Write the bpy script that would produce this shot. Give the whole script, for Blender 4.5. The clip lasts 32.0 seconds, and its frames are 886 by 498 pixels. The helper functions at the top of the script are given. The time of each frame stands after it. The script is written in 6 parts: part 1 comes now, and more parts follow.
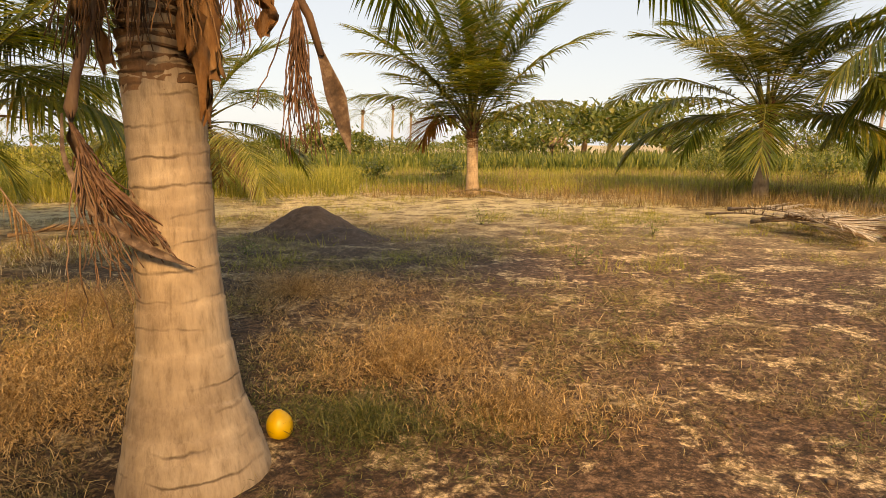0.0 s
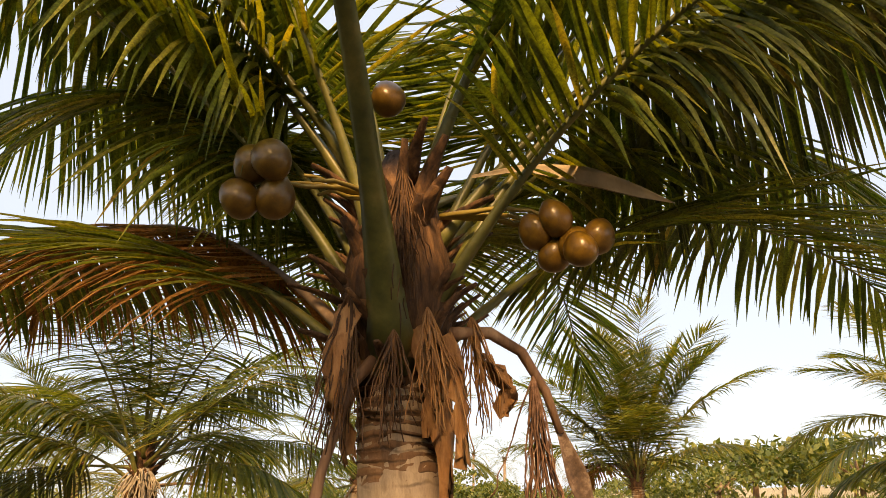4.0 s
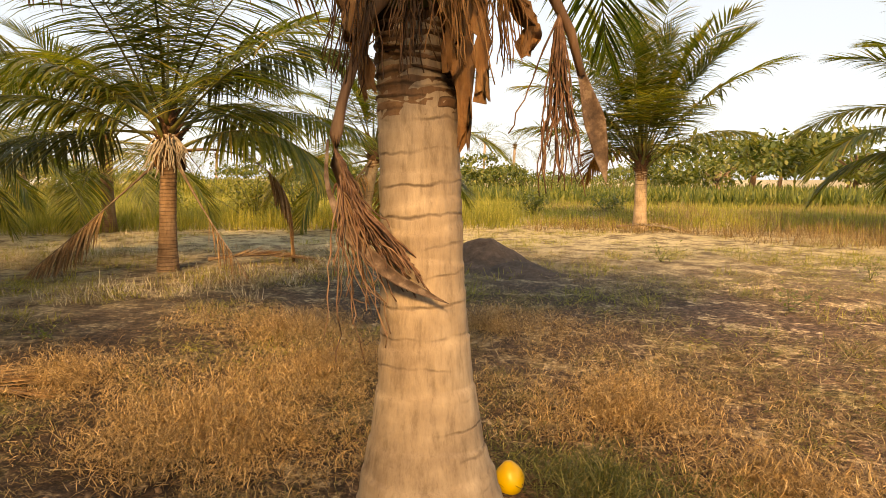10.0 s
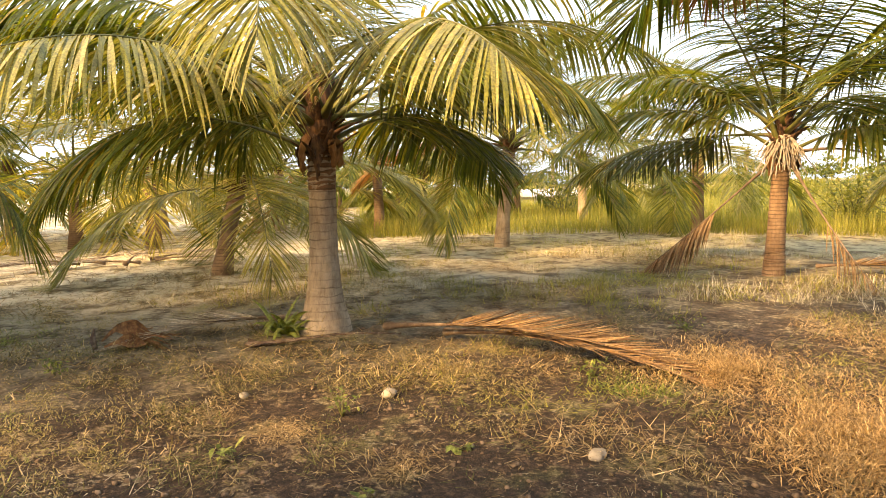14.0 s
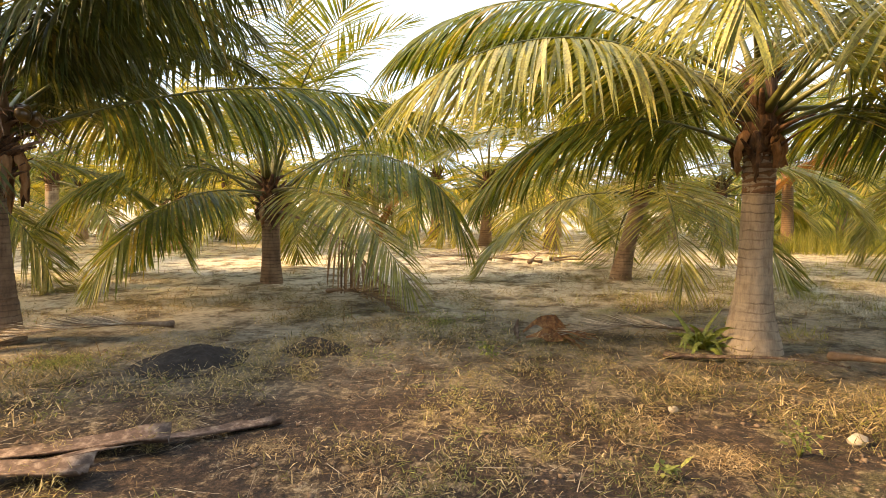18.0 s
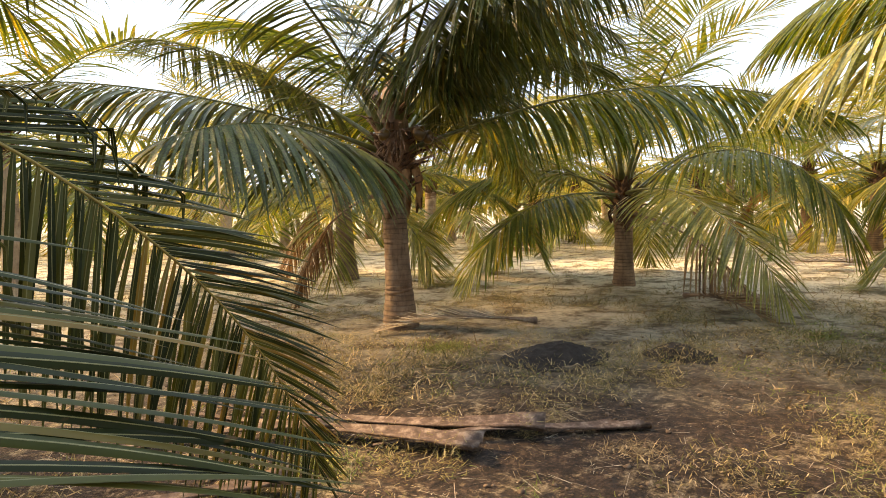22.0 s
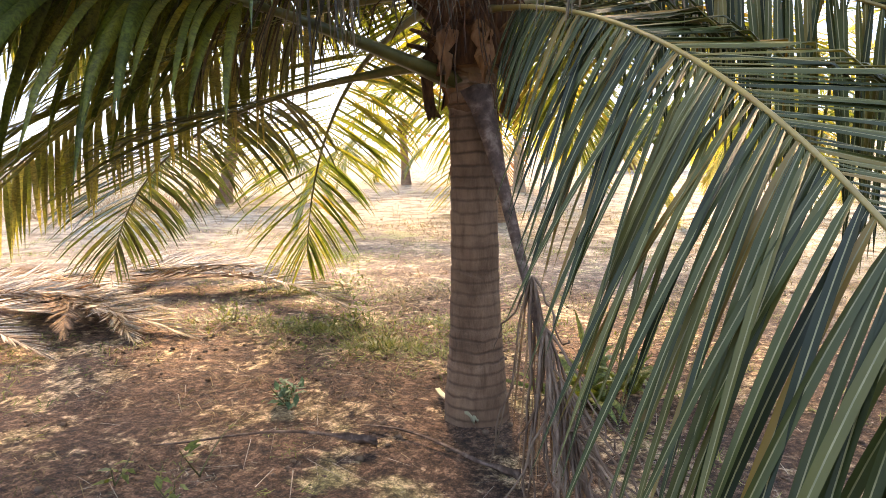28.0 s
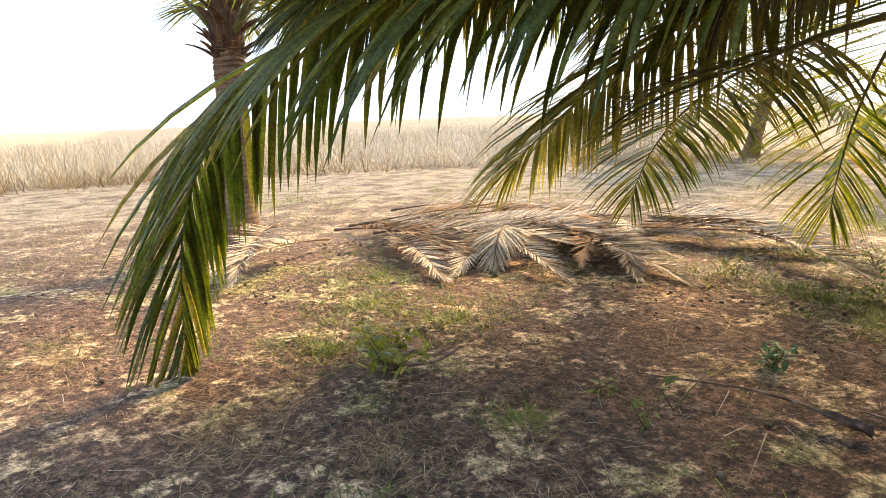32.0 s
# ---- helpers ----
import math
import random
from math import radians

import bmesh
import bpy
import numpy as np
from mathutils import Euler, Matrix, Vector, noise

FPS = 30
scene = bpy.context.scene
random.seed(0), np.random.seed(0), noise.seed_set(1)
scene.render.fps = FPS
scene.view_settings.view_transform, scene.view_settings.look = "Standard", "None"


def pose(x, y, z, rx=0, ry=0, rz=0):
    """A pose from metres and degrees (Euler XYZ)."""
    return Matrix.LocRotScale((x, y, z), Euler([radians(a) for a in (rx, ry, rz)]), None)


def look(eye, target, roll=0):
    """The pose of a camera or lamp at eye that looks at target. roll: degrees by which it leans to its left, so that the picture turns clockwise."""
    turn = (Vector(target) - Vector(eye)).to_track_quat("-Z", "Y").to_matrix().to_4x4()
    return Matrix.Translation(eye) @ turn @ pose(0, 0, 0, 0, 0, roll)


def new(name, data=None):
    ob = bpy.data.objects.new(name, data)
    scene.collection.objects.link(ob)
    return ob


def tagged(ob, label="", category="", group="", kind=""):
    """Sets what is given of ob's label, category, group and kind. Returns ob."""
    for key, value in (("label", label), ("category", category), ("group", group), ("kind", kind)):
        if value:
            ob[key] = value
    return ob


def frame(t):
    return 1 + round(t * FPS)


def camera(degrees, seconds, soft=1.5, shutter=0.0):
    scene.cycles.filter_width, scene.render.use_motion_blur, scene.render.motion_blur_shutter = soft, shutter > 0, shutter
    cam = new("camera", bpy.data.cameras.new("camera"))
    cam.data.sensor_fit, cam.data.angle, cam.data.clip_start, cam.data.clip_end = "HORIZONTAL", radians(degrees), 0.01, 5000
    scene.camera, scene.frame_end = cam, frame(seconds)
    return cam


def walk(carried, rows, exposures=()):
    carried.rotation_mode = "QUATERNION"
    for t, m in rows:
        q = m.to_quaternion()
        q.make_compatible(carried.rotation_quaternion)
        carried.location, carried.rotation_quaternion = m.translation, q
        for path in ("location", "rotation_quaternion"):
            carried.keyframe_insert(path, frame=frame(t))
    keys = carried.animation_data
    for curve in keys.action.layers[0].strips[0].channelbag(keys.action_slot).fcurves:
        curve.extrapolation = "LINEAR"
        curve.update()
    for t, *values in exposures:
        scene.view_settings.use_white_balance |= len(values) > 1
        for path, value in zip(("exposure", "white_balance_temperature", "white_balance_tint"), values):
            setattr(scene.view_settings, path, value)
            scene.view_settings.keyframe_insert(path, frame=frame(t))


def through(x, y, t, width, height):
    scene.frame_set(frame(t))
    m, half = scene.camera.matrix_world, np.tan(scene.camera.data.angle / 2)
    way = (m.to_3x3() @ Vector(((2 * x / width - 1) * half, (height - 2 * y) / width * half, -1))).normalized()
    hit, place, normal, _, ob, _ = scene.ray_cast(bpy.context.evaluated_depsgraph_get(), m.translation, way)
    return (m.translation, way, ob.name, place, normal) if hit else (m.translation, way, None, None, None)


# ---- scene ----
cam = camera(67.3, 32.0, soft=0.85)
PATH = [
    (0, (0.638, 0.537, 1.565), (0.190, 2.462, 1.257), -0.1),
    (0.5, (0.458, 0.542, 1.577), (-0.048, 2.461, 1.331), 1.2),
    (1, (0.269, 0.654, 1.581), (-0.238, 2.580, 1.402), 0.1),
    (1.5, (0.168, 0.712, 1.610), (-0.361, 2.641, 1.574), 0.3),
    (2, (0.125, 0.707, 1.659), (-0.455, 2.606, 1.899), -0.1),
    (2.5, (0.108, 0.677, 1.702), (-0.542, 2.502, 2.199), -1.2),
    (3, (0.106, 0.638, 1.738), (-0.635, 2.391, 2.353), -1.2),
    (3.5, (0.106, 0.620, 1.750), (-0.654, 2.326, 2.464), -1.5),
    (5.5, (0.114, 0.663, 1.685), (-0.665, 2.472, 2.031), -1.7),
    (6, (0.149, 0.655, 1.633), (-0.541, 2.527, 1.775), -1.9),
    (6.5, (0.177, 0.686, 1.591), (-0.400, 2.601, 1.580), -1.3),
    (7, (0.198, 0.728, 1.555), (-0.267, 2.668, 1.409), -0.8),
    (7.5, (0.232, 0.766, 1.554), (-0.068, 2.736, 1.394), -1.1),
    (8, (0.274, 0.778, 1.565), (0.148, 2.770, 1.431), -0.8),
    (8.5, (0.240, 0.786, 1.551), (0.028, 2.769, 1.393), -0.6),
    (9, (0.171, 0.776, 1.543), (-0.226, 2.728, 1.359), -0.5),
    (9.5, (0.112, 0.727, 1.542), (-0.516, 2.615, 1.340), 0.0),
    (10, (0.052, 0.675, 1.542), (-0.807, 2.470, 1.332), 0.1),
    (10.5, (-0.003, 0.617, 1.544), (-1.030, 2.321, 1.345), 0.4),
    (11, (-0.072, 0.510, 1.547), (-1.236, 2.124, 1.346), 0.3),
    (11.5, (-0.175, 0.395, 1.543), (-1.473, 1.900, 1.314), 0.1),
    (12, (-0.251, 0.275, 1.537), (-1.677, 1.657, 1.302), 0.5),
    (12.5, (-0.296, 0.198, 1.539), (-1.833, 1.459, 1.317), 0.9),
    (13, (-0.335, 0.150, 1.537), (-2.000, 1.237, 1.325), -0.2),
    (13.5, (-0.361, 0.110, 1.555), (-2.151, 0.981, 1.359), -1.5),
    (14, (-0.384, 0.070, 1.568), (-2.270, 0.710, 1.381), -1.3),
    (14.5, (-0.461, 0.117, 1.559), (-2.373, 0.662, 1.346), -1.7),
    (16.5, (-0.628, -0.267, 1.477), (-2.615, -0.123, 1.304), -1.0),
    (17, (-0.647, -0.301, 1.494), (-2.639, -0.379, 1.337), -0.5),
    (17.5, (-0.686, -0.337, 1.489), (-2.664, -0.591, 1.333), -0.1),
    (18, (-0.708, -0.371, 1.496), (-2.653, -0.813, 1.349), 0.0),
    (18.5, (-0.702, -0.408, 1.488), (-2.610, -0.989, 1.341), -0.1),
    (19, (-0.676, -0.433, 1.496), (-2.535, -1.155, 1.354), -0.4),
    (19.5, (-0.632, -0.451, 1.504), (-2.421, -1.338, 1.387), -1.1),
    (20, (-0.594, -0.475, 1.520), (-2.301, -1.513, 1.427), -1.0),
    (20.5, (-0.567, -0.466, 1.531), (-2.224, -1.585, 1.471), -1.4),
    (21, (-0.614, -0.464, 1.506), (-2.256, -1.601, 1.397), -1.5),
    (21.5, (-0.633, -0.470, 1.495), (-2.211, -1.693, 1.381), -0.6),
    (22, (-0.634, -0.535, 1.488), (-2.124, -1.863, 1.361), -1.4),
    (22.5, (-0.664, -0.694, 1.454), (-2.050, -2.131, 1.340), -3.1),
    (23, (-0.666, -0.776, 1.446), (-1.888, -2.356, 1.347), -2.5),
    (23.5, (-0.713, -0.839, 1.441), (-1.673, -2.591, 1.352), -2.1),
    (24, (-0.700, -0.829, 1.453), (-1.378, -2.711, 1.422), -2.1),
    (24.5, (-0.672, -0.788, 1.467), (-1.036, -2.754, 1.482), -2.2),
    (25, (-0.666, -0.822, 1.441), (-0.765, -2.817, 1.539), -3.4),
    (25.5, (-0.644, -0.806, 1.433), (-0.569, -2.802, 1.542), -3.4),
    (27.5, (-0.522, -0.450, 1.493), (0.079, -2.343, 1.257), -2.0),
    (28, (-0.391, -0.333, 1.462), (0.319, -2.180, 1.168), -1.3),
    (28.5, (-0.442, -0.335, 1.477), (0.370, -2.128, 1.122), -1.4),
    (29, (-0.422, -0.304, 1.472), (0.439, -2.070, 1.100), -1.1),
    (29.5, (-0.416, -0.276, 1.464), (0.531, -1.994, 1.077), -0.8),
    (30, (-0.391, -0.267, 1.474), (0.711, -1.885, 1.064), -1.1),
    (30.5, (-0.405, -0.311, 1.488), (0.986, -1.697, 1.113), -2.3),
    (31, (-0.490, -0.343, 1.460), (1.086, -1.520, 1.096), -1.6),
    (31.5, (-0.534, -0.350, 1.451), (1.135, -1.375, 1.047), -1.4),
    (32, (-0.551, -0.302, 1.452), (1.217, -1.153, 1.065), -2.1),
]
walk(cam, [(t, look(eye, target, roll)) for t, eye, target, roll in PATH], [
    (0, 0.62, 10500, 15), (2, 0.68, 9900, 15), (3, 0.82, 9800, 15), (4, 0.85, 9600, 15), (6, 0.98, 9300, 15), (7, 0.85, 9900, 15), (9, 0.8, 10500, 15), (12, 1.15, 10000, 14), (14, 1.7, 9000, 12), (17, 1.83, 8500, 12), (18, 1.75, 8500, 12), (19, 1.7, 8450, 12), (20, 1.52, 8400, 12), (22, 1.6, 8500, 12), (23, 1.68, 8000, 12),
    (24, 1.4, 7600, 11), (25.5, 1.3, 6900, 9), (27.5, 2.1, 6500, 18), (28.5, 2.25, 7300, 18), (30, 2.2, 8500, 16), (31, 1.85, 8200, 12), (32, 1.7, 7100, 11)])

# ---- sky, sun and light ----
SUN_YAW, SUN_ELEV = 204.0, 33.0
world = bpy.data.worlds.new("sky")
scene.world = world
world.use_nodes = True
wn = world.node_tree.nodes
sky = wn.new("ShaderNodeTexSky")
sky.sky_type, sky.sun_disc = "NISHITA", False
sky.sun_elevation, sky.sun_rotation = radians(SUN_ELEV), radians(-SUN_YAW)
sky.air_density, sky.dust_density, sky.ozone_density = 1.0, 0.9, 1.5
wn["Background"].inputs["Strength"].default_value = 0.155
haze = wn.new("ShaderNodeMix")
haze.data_type = "RGBA"
haze.inputs[0].default_value, haze.inputs[7].default_value = 0.84, (2.65, 3.55, 5.2, 1)
world.node_tree.links.new(sky.outputs[0], haze.inputs[6])
world.node_tree.links.new(haze.outputs[2], wn["Background"].inputs["Color"])
sun_data = bpy.data.lights.new("sun", "SUN")
sun_data.energy, sun_data.angle, sun_data.color = 4.2, radians(12.0), (1.0, 0.72, 0.42)
sun = new("sun", sun_data)
sun_way = Vector((-math.sin(radians(SUN_YAW)) * math.cos(radians(SUN_ELEV)), math.cos(radians(SUN_YAW)) * math.cos(radians(SUN_ELEV)), math.sin(radians(SUN_ELEV))))
sun.matrix_world = look(sun_way * 60, (0, 0, 0))

# ---- materials ----


def ramp(nt, stops):
    r = nt.nodes.new("ShaderNodeValToRGB")
    while len(r.color_ramp.elements) < len(stops):
        r.color_ramp.elements.new(0.5)
    for e, (p, c) in zip(r.color_ramp.elements, stops):
        e.position, e.color = p, (*c, 1)
    return r


def noise_node(nt, scale, detail=4, rough=0.6, vec=None):
    n = nt.nodes.new("ShaderNodeTexNoise")
    n.inputs["Scale"].default_value, n.inputs["Detail"].default_value, n.inputs["Roughness"].default_value = scale, detail, rough
    if vec is not None:
        nt.links.new(vec, n.inputs["Vector"])
    return n


def mix(nt, fac, a, b, kind="MIX"):
    m = nt.nodes.new("ShaderNodeMix")
    m.data_type, m.blend_type = "RGBA", kind
    for sock, v in ((m.inputs[0], fac), (m.inputs[6], a), (m.inputs[7], b)):
        if isinstance(v, (int, float)):
            sock.default_value = v
        elif isinstance(v, tuple):
            sock.default_value = (*v, 1)
        else:
            nt.links.new(v, sock)
    return m.outputs[2]


def base_material(name, rough=0.8):
    m = bpy.data.materials.new(name)
    m.use_nodes = True
    nt = m.node_tree
    b = nt.nodes["Principled BSDF"]
    b.inputs["Roughness"].default_value = rough
    return m, nt, b


def bump(nt, b, height, strength=0.5, distance=0.02):
    n = nt.nodes.new("ShaderNodeBump")
    n.inputs["Strength"].default_value, n.inputs["Distance"].default_value = strength, distance
    nt.links.new(height, n.inputs["Height"])
    nt.links.new(n.outputs[0], b.inputs["Normal"])


def coords(nt):
    return nt.nodes.new("ShaderNodeTexCoord").outputs["Object"]


def leaf_material(name, stops, rough=0.45, through=0.35, spots=None, glow=(1.5, 1.35, 0.5)):
    """Blade of a leaf or of grass: its own tone for each blade, blotches along it, light shining through."""
    m, nt, b = base_material(name, rough)
    geo = nt.nodes.new("ShaderNodeNewGeometry")
    r = ramp(nt, stops)
    nt.links.new(geo.outputs["Random Per Island"], r.inputs[0])
    n = noise_node(nt, 7.0, 5, 0.6, coords(nt))
    tone = ramp(nt, [(0.3, (0.62, 0.62, 0.62)), (0.7, (1.25, 1.2, 1.1))])
    nt.links.new(n.outputs[0], tone.inputs[0])
    col = mix(nt, 1.0, r.outputs[0], tone.outputs[0], "MULTIPLY")
    vein = noise_node(nt, 55.0, 3, 0.7, coords(nt))
    streak = ramp(nt, [(0.38, (0.6, 0.6, 0.58)), (0.62, (1.35, 1.33, 1.25))])
    nt.links.new(vein.outputs[0], streak.inputs[0])
    col = mix(nt, 1.0, col, streak.outputs[0], "MULTIPLY")
    if spots:
        n2 = noise_node(nt, 14.0, 3, 0.5, coords(nt))
        k = ramp(nt, [(0.66, (0, 0, 0)), (0.74, (1, 1, 1))])
        nt.links.new(n2.outputs[0], k.inputs[0])
        col = mix(nt, k.outputs[0], col, spots)
    nt.links.new(col, b.inputs["Base Color"])
    t = nt.nodes.new("ShaderNodeBsdfTranslucent")
    nt.links.new(mix(nt, 1.0, col, glow, "MULTIPLY"), t.inputs["Color"])
    s = nt.nodes.new("ShaderNodeMixShader")
    s.inputs[0].default_value = through
    nt.links.new(b.outputs[0], s.inputs[1])
    nt.links.new(t.outputs[0], s.inputs[2])
    nt.links.new(s.outputs[0], nt.nodes["Material Output"].inputs["Surface"])
    return m


LEAF = {
    "green": leaf_material("palm leaf", [(0, (0.06, 0.1, 0.024)), (0.5, (0.125, 0.165, 0.04)), (0.88, (0.22, 0.235, 0.06)), (1, (0.36, 0.29, 0.08))], 0.4, 0.5, None, (1.65, 1.45, 0.5)),
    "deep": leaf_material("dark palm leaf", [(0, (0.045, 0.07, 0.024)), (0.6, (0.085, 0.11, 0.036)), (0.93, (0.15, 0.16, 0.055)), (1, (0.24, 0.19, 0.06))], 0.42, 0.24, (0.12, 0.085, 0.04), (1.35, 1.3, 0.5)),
    "gold": leaf_material("golden palm leaf", [(0, (0.15, 0.17, 0.04)), (0.5, (0.27, 0.275, 0.08)), (1, (0.43, 0.39, 0.16))], 0.42, 0.36, None, (1.25, 1.2, 0.55)),
    "rust": leaf_material("rusty palm leaf", [(0, (0.22, 0.1, 0.03)), (0.6, (0.36, 0.18, 0.05)), (1, (0.16, 0.09, 0.04))], 0.7, 0.3, None, (1.3, 1.1, 0.7)),
    # Lit copy of the leaf for far palms: sunshine is painted into its tones.
    "bright": leaf_material("yellow-green palm leaf with sunlight in its colour", [(0, (0.26, 0.27, 0.06)), (0.5, (0.42, 0.4, 0.11)), (1, (0.62, 0.52, 0.2))], 0.5, 0.5, None, (1.3, 1.2, 0.55)),
    "dry": leaf_material("dry palm leaf", [(0, (0.15, 0.085, 0.045)), (0.5, (0.27, 0.165, 0.09)), (1, (0.4, 0.28, 0.17))], 0.85, 0.15, None, (1.2, 1.0, 0.8)),
    "dark": leaf_material("dark withered palm leaf", [(0, (0.03, 0.026, 0.014)), (0.5, (0.075, 0.06, 0.032)), (1, (0.17, 0.12, 0.065))], 0.7, 0.12, None, (1.2, 1.05, 0.7)),
    "white": leaf_material("bleached palm leaf", [(0, (0.42, 0.34, 0.26)), (0.5, (0.62, 0.55, 0.46)), (1, (0.76, 0.7, 0.62))], 0.9, 0.15, None, (1.0, 0.97, 0.9)),
    "grey": leaf_material("weathered palm leaf", [(0, (0.15, 0.11, 0.085)), (0.4, (0.38, 0.32, 0.26)), (1, (0.66, 0.6, 0.52))], 0.9, 0.1, None, (1.1, 1.0, 0.9)),
}


def blade_material(name, stops, spot):
    """One leaflet seen close: a tone of its own, a slow drift along it, a few rusty spots, a waxy sheen."""
    m, nt, b = base_material(name, 0.42)
    b.inputs["Specular IOR Level"].default_value = 0.22
    r = ramp(nt, stops)
    nt.links.new(nt.nodes.new("ShaderNodeObjectInfo").outputs["Random"], r.inputs[0])
    drift = ramp(nt, [(0.3, (0.8, 0.82, 0.8)), (0.7, (1.18, 1.15, 1.05))])
    nt.links.new(noise_node(nt, 4.0, 3, 0.5, coords(nt)).outputs[0], drift.inputs[0])
    col = mix(nt, 1.0, r.outputs[0], drift.outputs[0], "MULTIPLY")
    k = ramp(nt, [(0.7, (0, 0, 0)), (0.76, (0.8, 0.8, 0.8))])
    nt.links.new(noise_node(nt, 11.0, 3, 0.5, coords(nt)).outputs[0], k.inputs[0])
    col = mix(nt, k.outputs[0], col, spot)
    nt.links.new(col, b.inputs["Base Color"])
    t = nt.nodes.new("ShaderNodeBsdfTranslucent")
    nt.links.new(mix(nt, 1.0, col, (1.5, 1.35, 0.5), "MULTIPLY"), t.inputs["Color"])
    mx = nt.nodes.new("ShaderNodeMixShader")
    mx.inputs[0].default_value = 0.13
    nt.links.new(b.outputs[0], mx.inputs[1])
    nt.links.new(t.outputs[0], mx.inputs[2])
    nt.links.new(mx.outputs[0], nt.nodes["Material Output"].inputs["Surface"])
    return m


# Green taken down so that the shade on these near fronds is in the colour.
BLADE = blade_material("green leaflet with shade in its colour", [(0, (0.013, 0.019, 0.006)), (0.4, (0.027, 0.036, 0.01)), (0.72, (0.055, 0.064, 0.018)), (0.9, (0.1, 0.095, 0.026)), (1, (0.21, 0.125, 0.032))], (0.2, 0.1, 0.035))
PALE = (1.15, 1.02, 0.72)
GRASS = {
    "straw": leaf_material("straw grass", [(0, (0.14, 0.093, 0.047)), (0.5, (0.3, 0.215, 0.12)), (1, (0.64, 0.53, 0.36))], 0.8, 0.25, None, PALE),
    "green": leaf_material("green grass", [(0, (0.06, 0.08, 0.022)), (0.5, (0.125, 0.145, 0.045)), (1, (0.33, 0.3, 0.14))], 0.6, 0.35, None, (1.3, 1.3, 0.6)),
    "tangle": leaf_material("tangled dry weed", [(0, (0.08, 0.085, 0.03)), (0.3, (0.165, 0.15, 0.06)), (0.6, (0.3, 0.23, 0.12)), (1, (0.6, 0.5, 0.33))], 0.8, 0.25, None, PALE),
    "brown": leaf_material("muted brown tall grass", [(0, (0.14, 0.09, 0.045)), (0.5, (0.27, 0.2, 0.105)), (1, (0.46, 0.37, 0.23))], 0.8, 0.25, None, PALE),
    "orange": leaf_material("rust-brown dry grass", [(0, (0.2, 0.125, 0.06)), (0.5, (0.4, 0.275, 0.14)), (1, (0.66, 0.51, 0.32))], 0.8, 0.25, None, PALE),
    "olive": leaf_material("olive feathery weed", [(0, (0.15, 0.15, 0.05)), (0.45, (0.29, 0.25, 0.1)), (1, (0.58, 0.49, 0.29))], 0.75, 0.3, None, PALE),
    "meadow": leaf_material("yellow-green tall grass", [(0, (0.18, 0.2, 0.04)), (0.5, (0.3, 0.31, 0.075)), (1, (0.47, 0.43, 0.15))], 0.7, 0.4, None, (1.3, 1.25, 0.6)),
    # Dry grass made paler, which paints the far field's haze into it.
    "field": leaf_material("dry tall grass", [(0, (0.4, 0.35, 0.27)), (0.5, (0.55, 0.5, 0.4)), (1, (0.72, 0.68, 0.58))], 0.85, 0.06, None, (1.0, 0.97, 0.85)),
    "weed": leaf_material("weed leaf", [(0, (0.08, 0.125, 0.03)), (0.5, (0.16, 0.215, 0.06)), (1, (0.31, 0.34, 0.12))], 0.55, 0.35),
    "bush": leaf_material("shrub leaf", [(0, (0.07, 0.11, 0.03)), (0.6, (0.16, 0.2, 0.055)), (1, (0.3, 0.3, 0.1))], 0.6, 0.35),
}


def solid(name, stops, scale, rough=0.8, relief=0.4, distance=0.01, stretch=(1, 1, 1), detail=6):
    """A surface of uneven tone with fine relief."""
    m, nt, b = base_material(name, rough)
    mp = nt.nodes.new("ShaderNodeMapping")
    mp.inputs["Scale"].default_value = stretch
    nt.links.new(coords(nt), mp.inputs["Vector"])
    n = noise_node(nt, scale, detail, 0.65, mp.outputs[0])
    big = noise_node(nt, scale * 0.17, 3, 0.5, mp.outputs[0])
    r = ramp(nt, stops)
    nt.links.new(n.outputs[0], r.inputs[0])
    tone = ramp(nt, [(0.3, (0.7, 0.7, 0.7)), (0.7, (1.2, 1.2, 1.2))])
    nt.links.new(big.outputs[0], tone.inputs[0])
    nt.links.new(mix(nt, 1.0, r.outputs[0], tone.outputs[0], "MULTIPLY"), b.inputs["Base Color"])
    bump(nt, b, n.outputs[0], relief, distance)
    return m


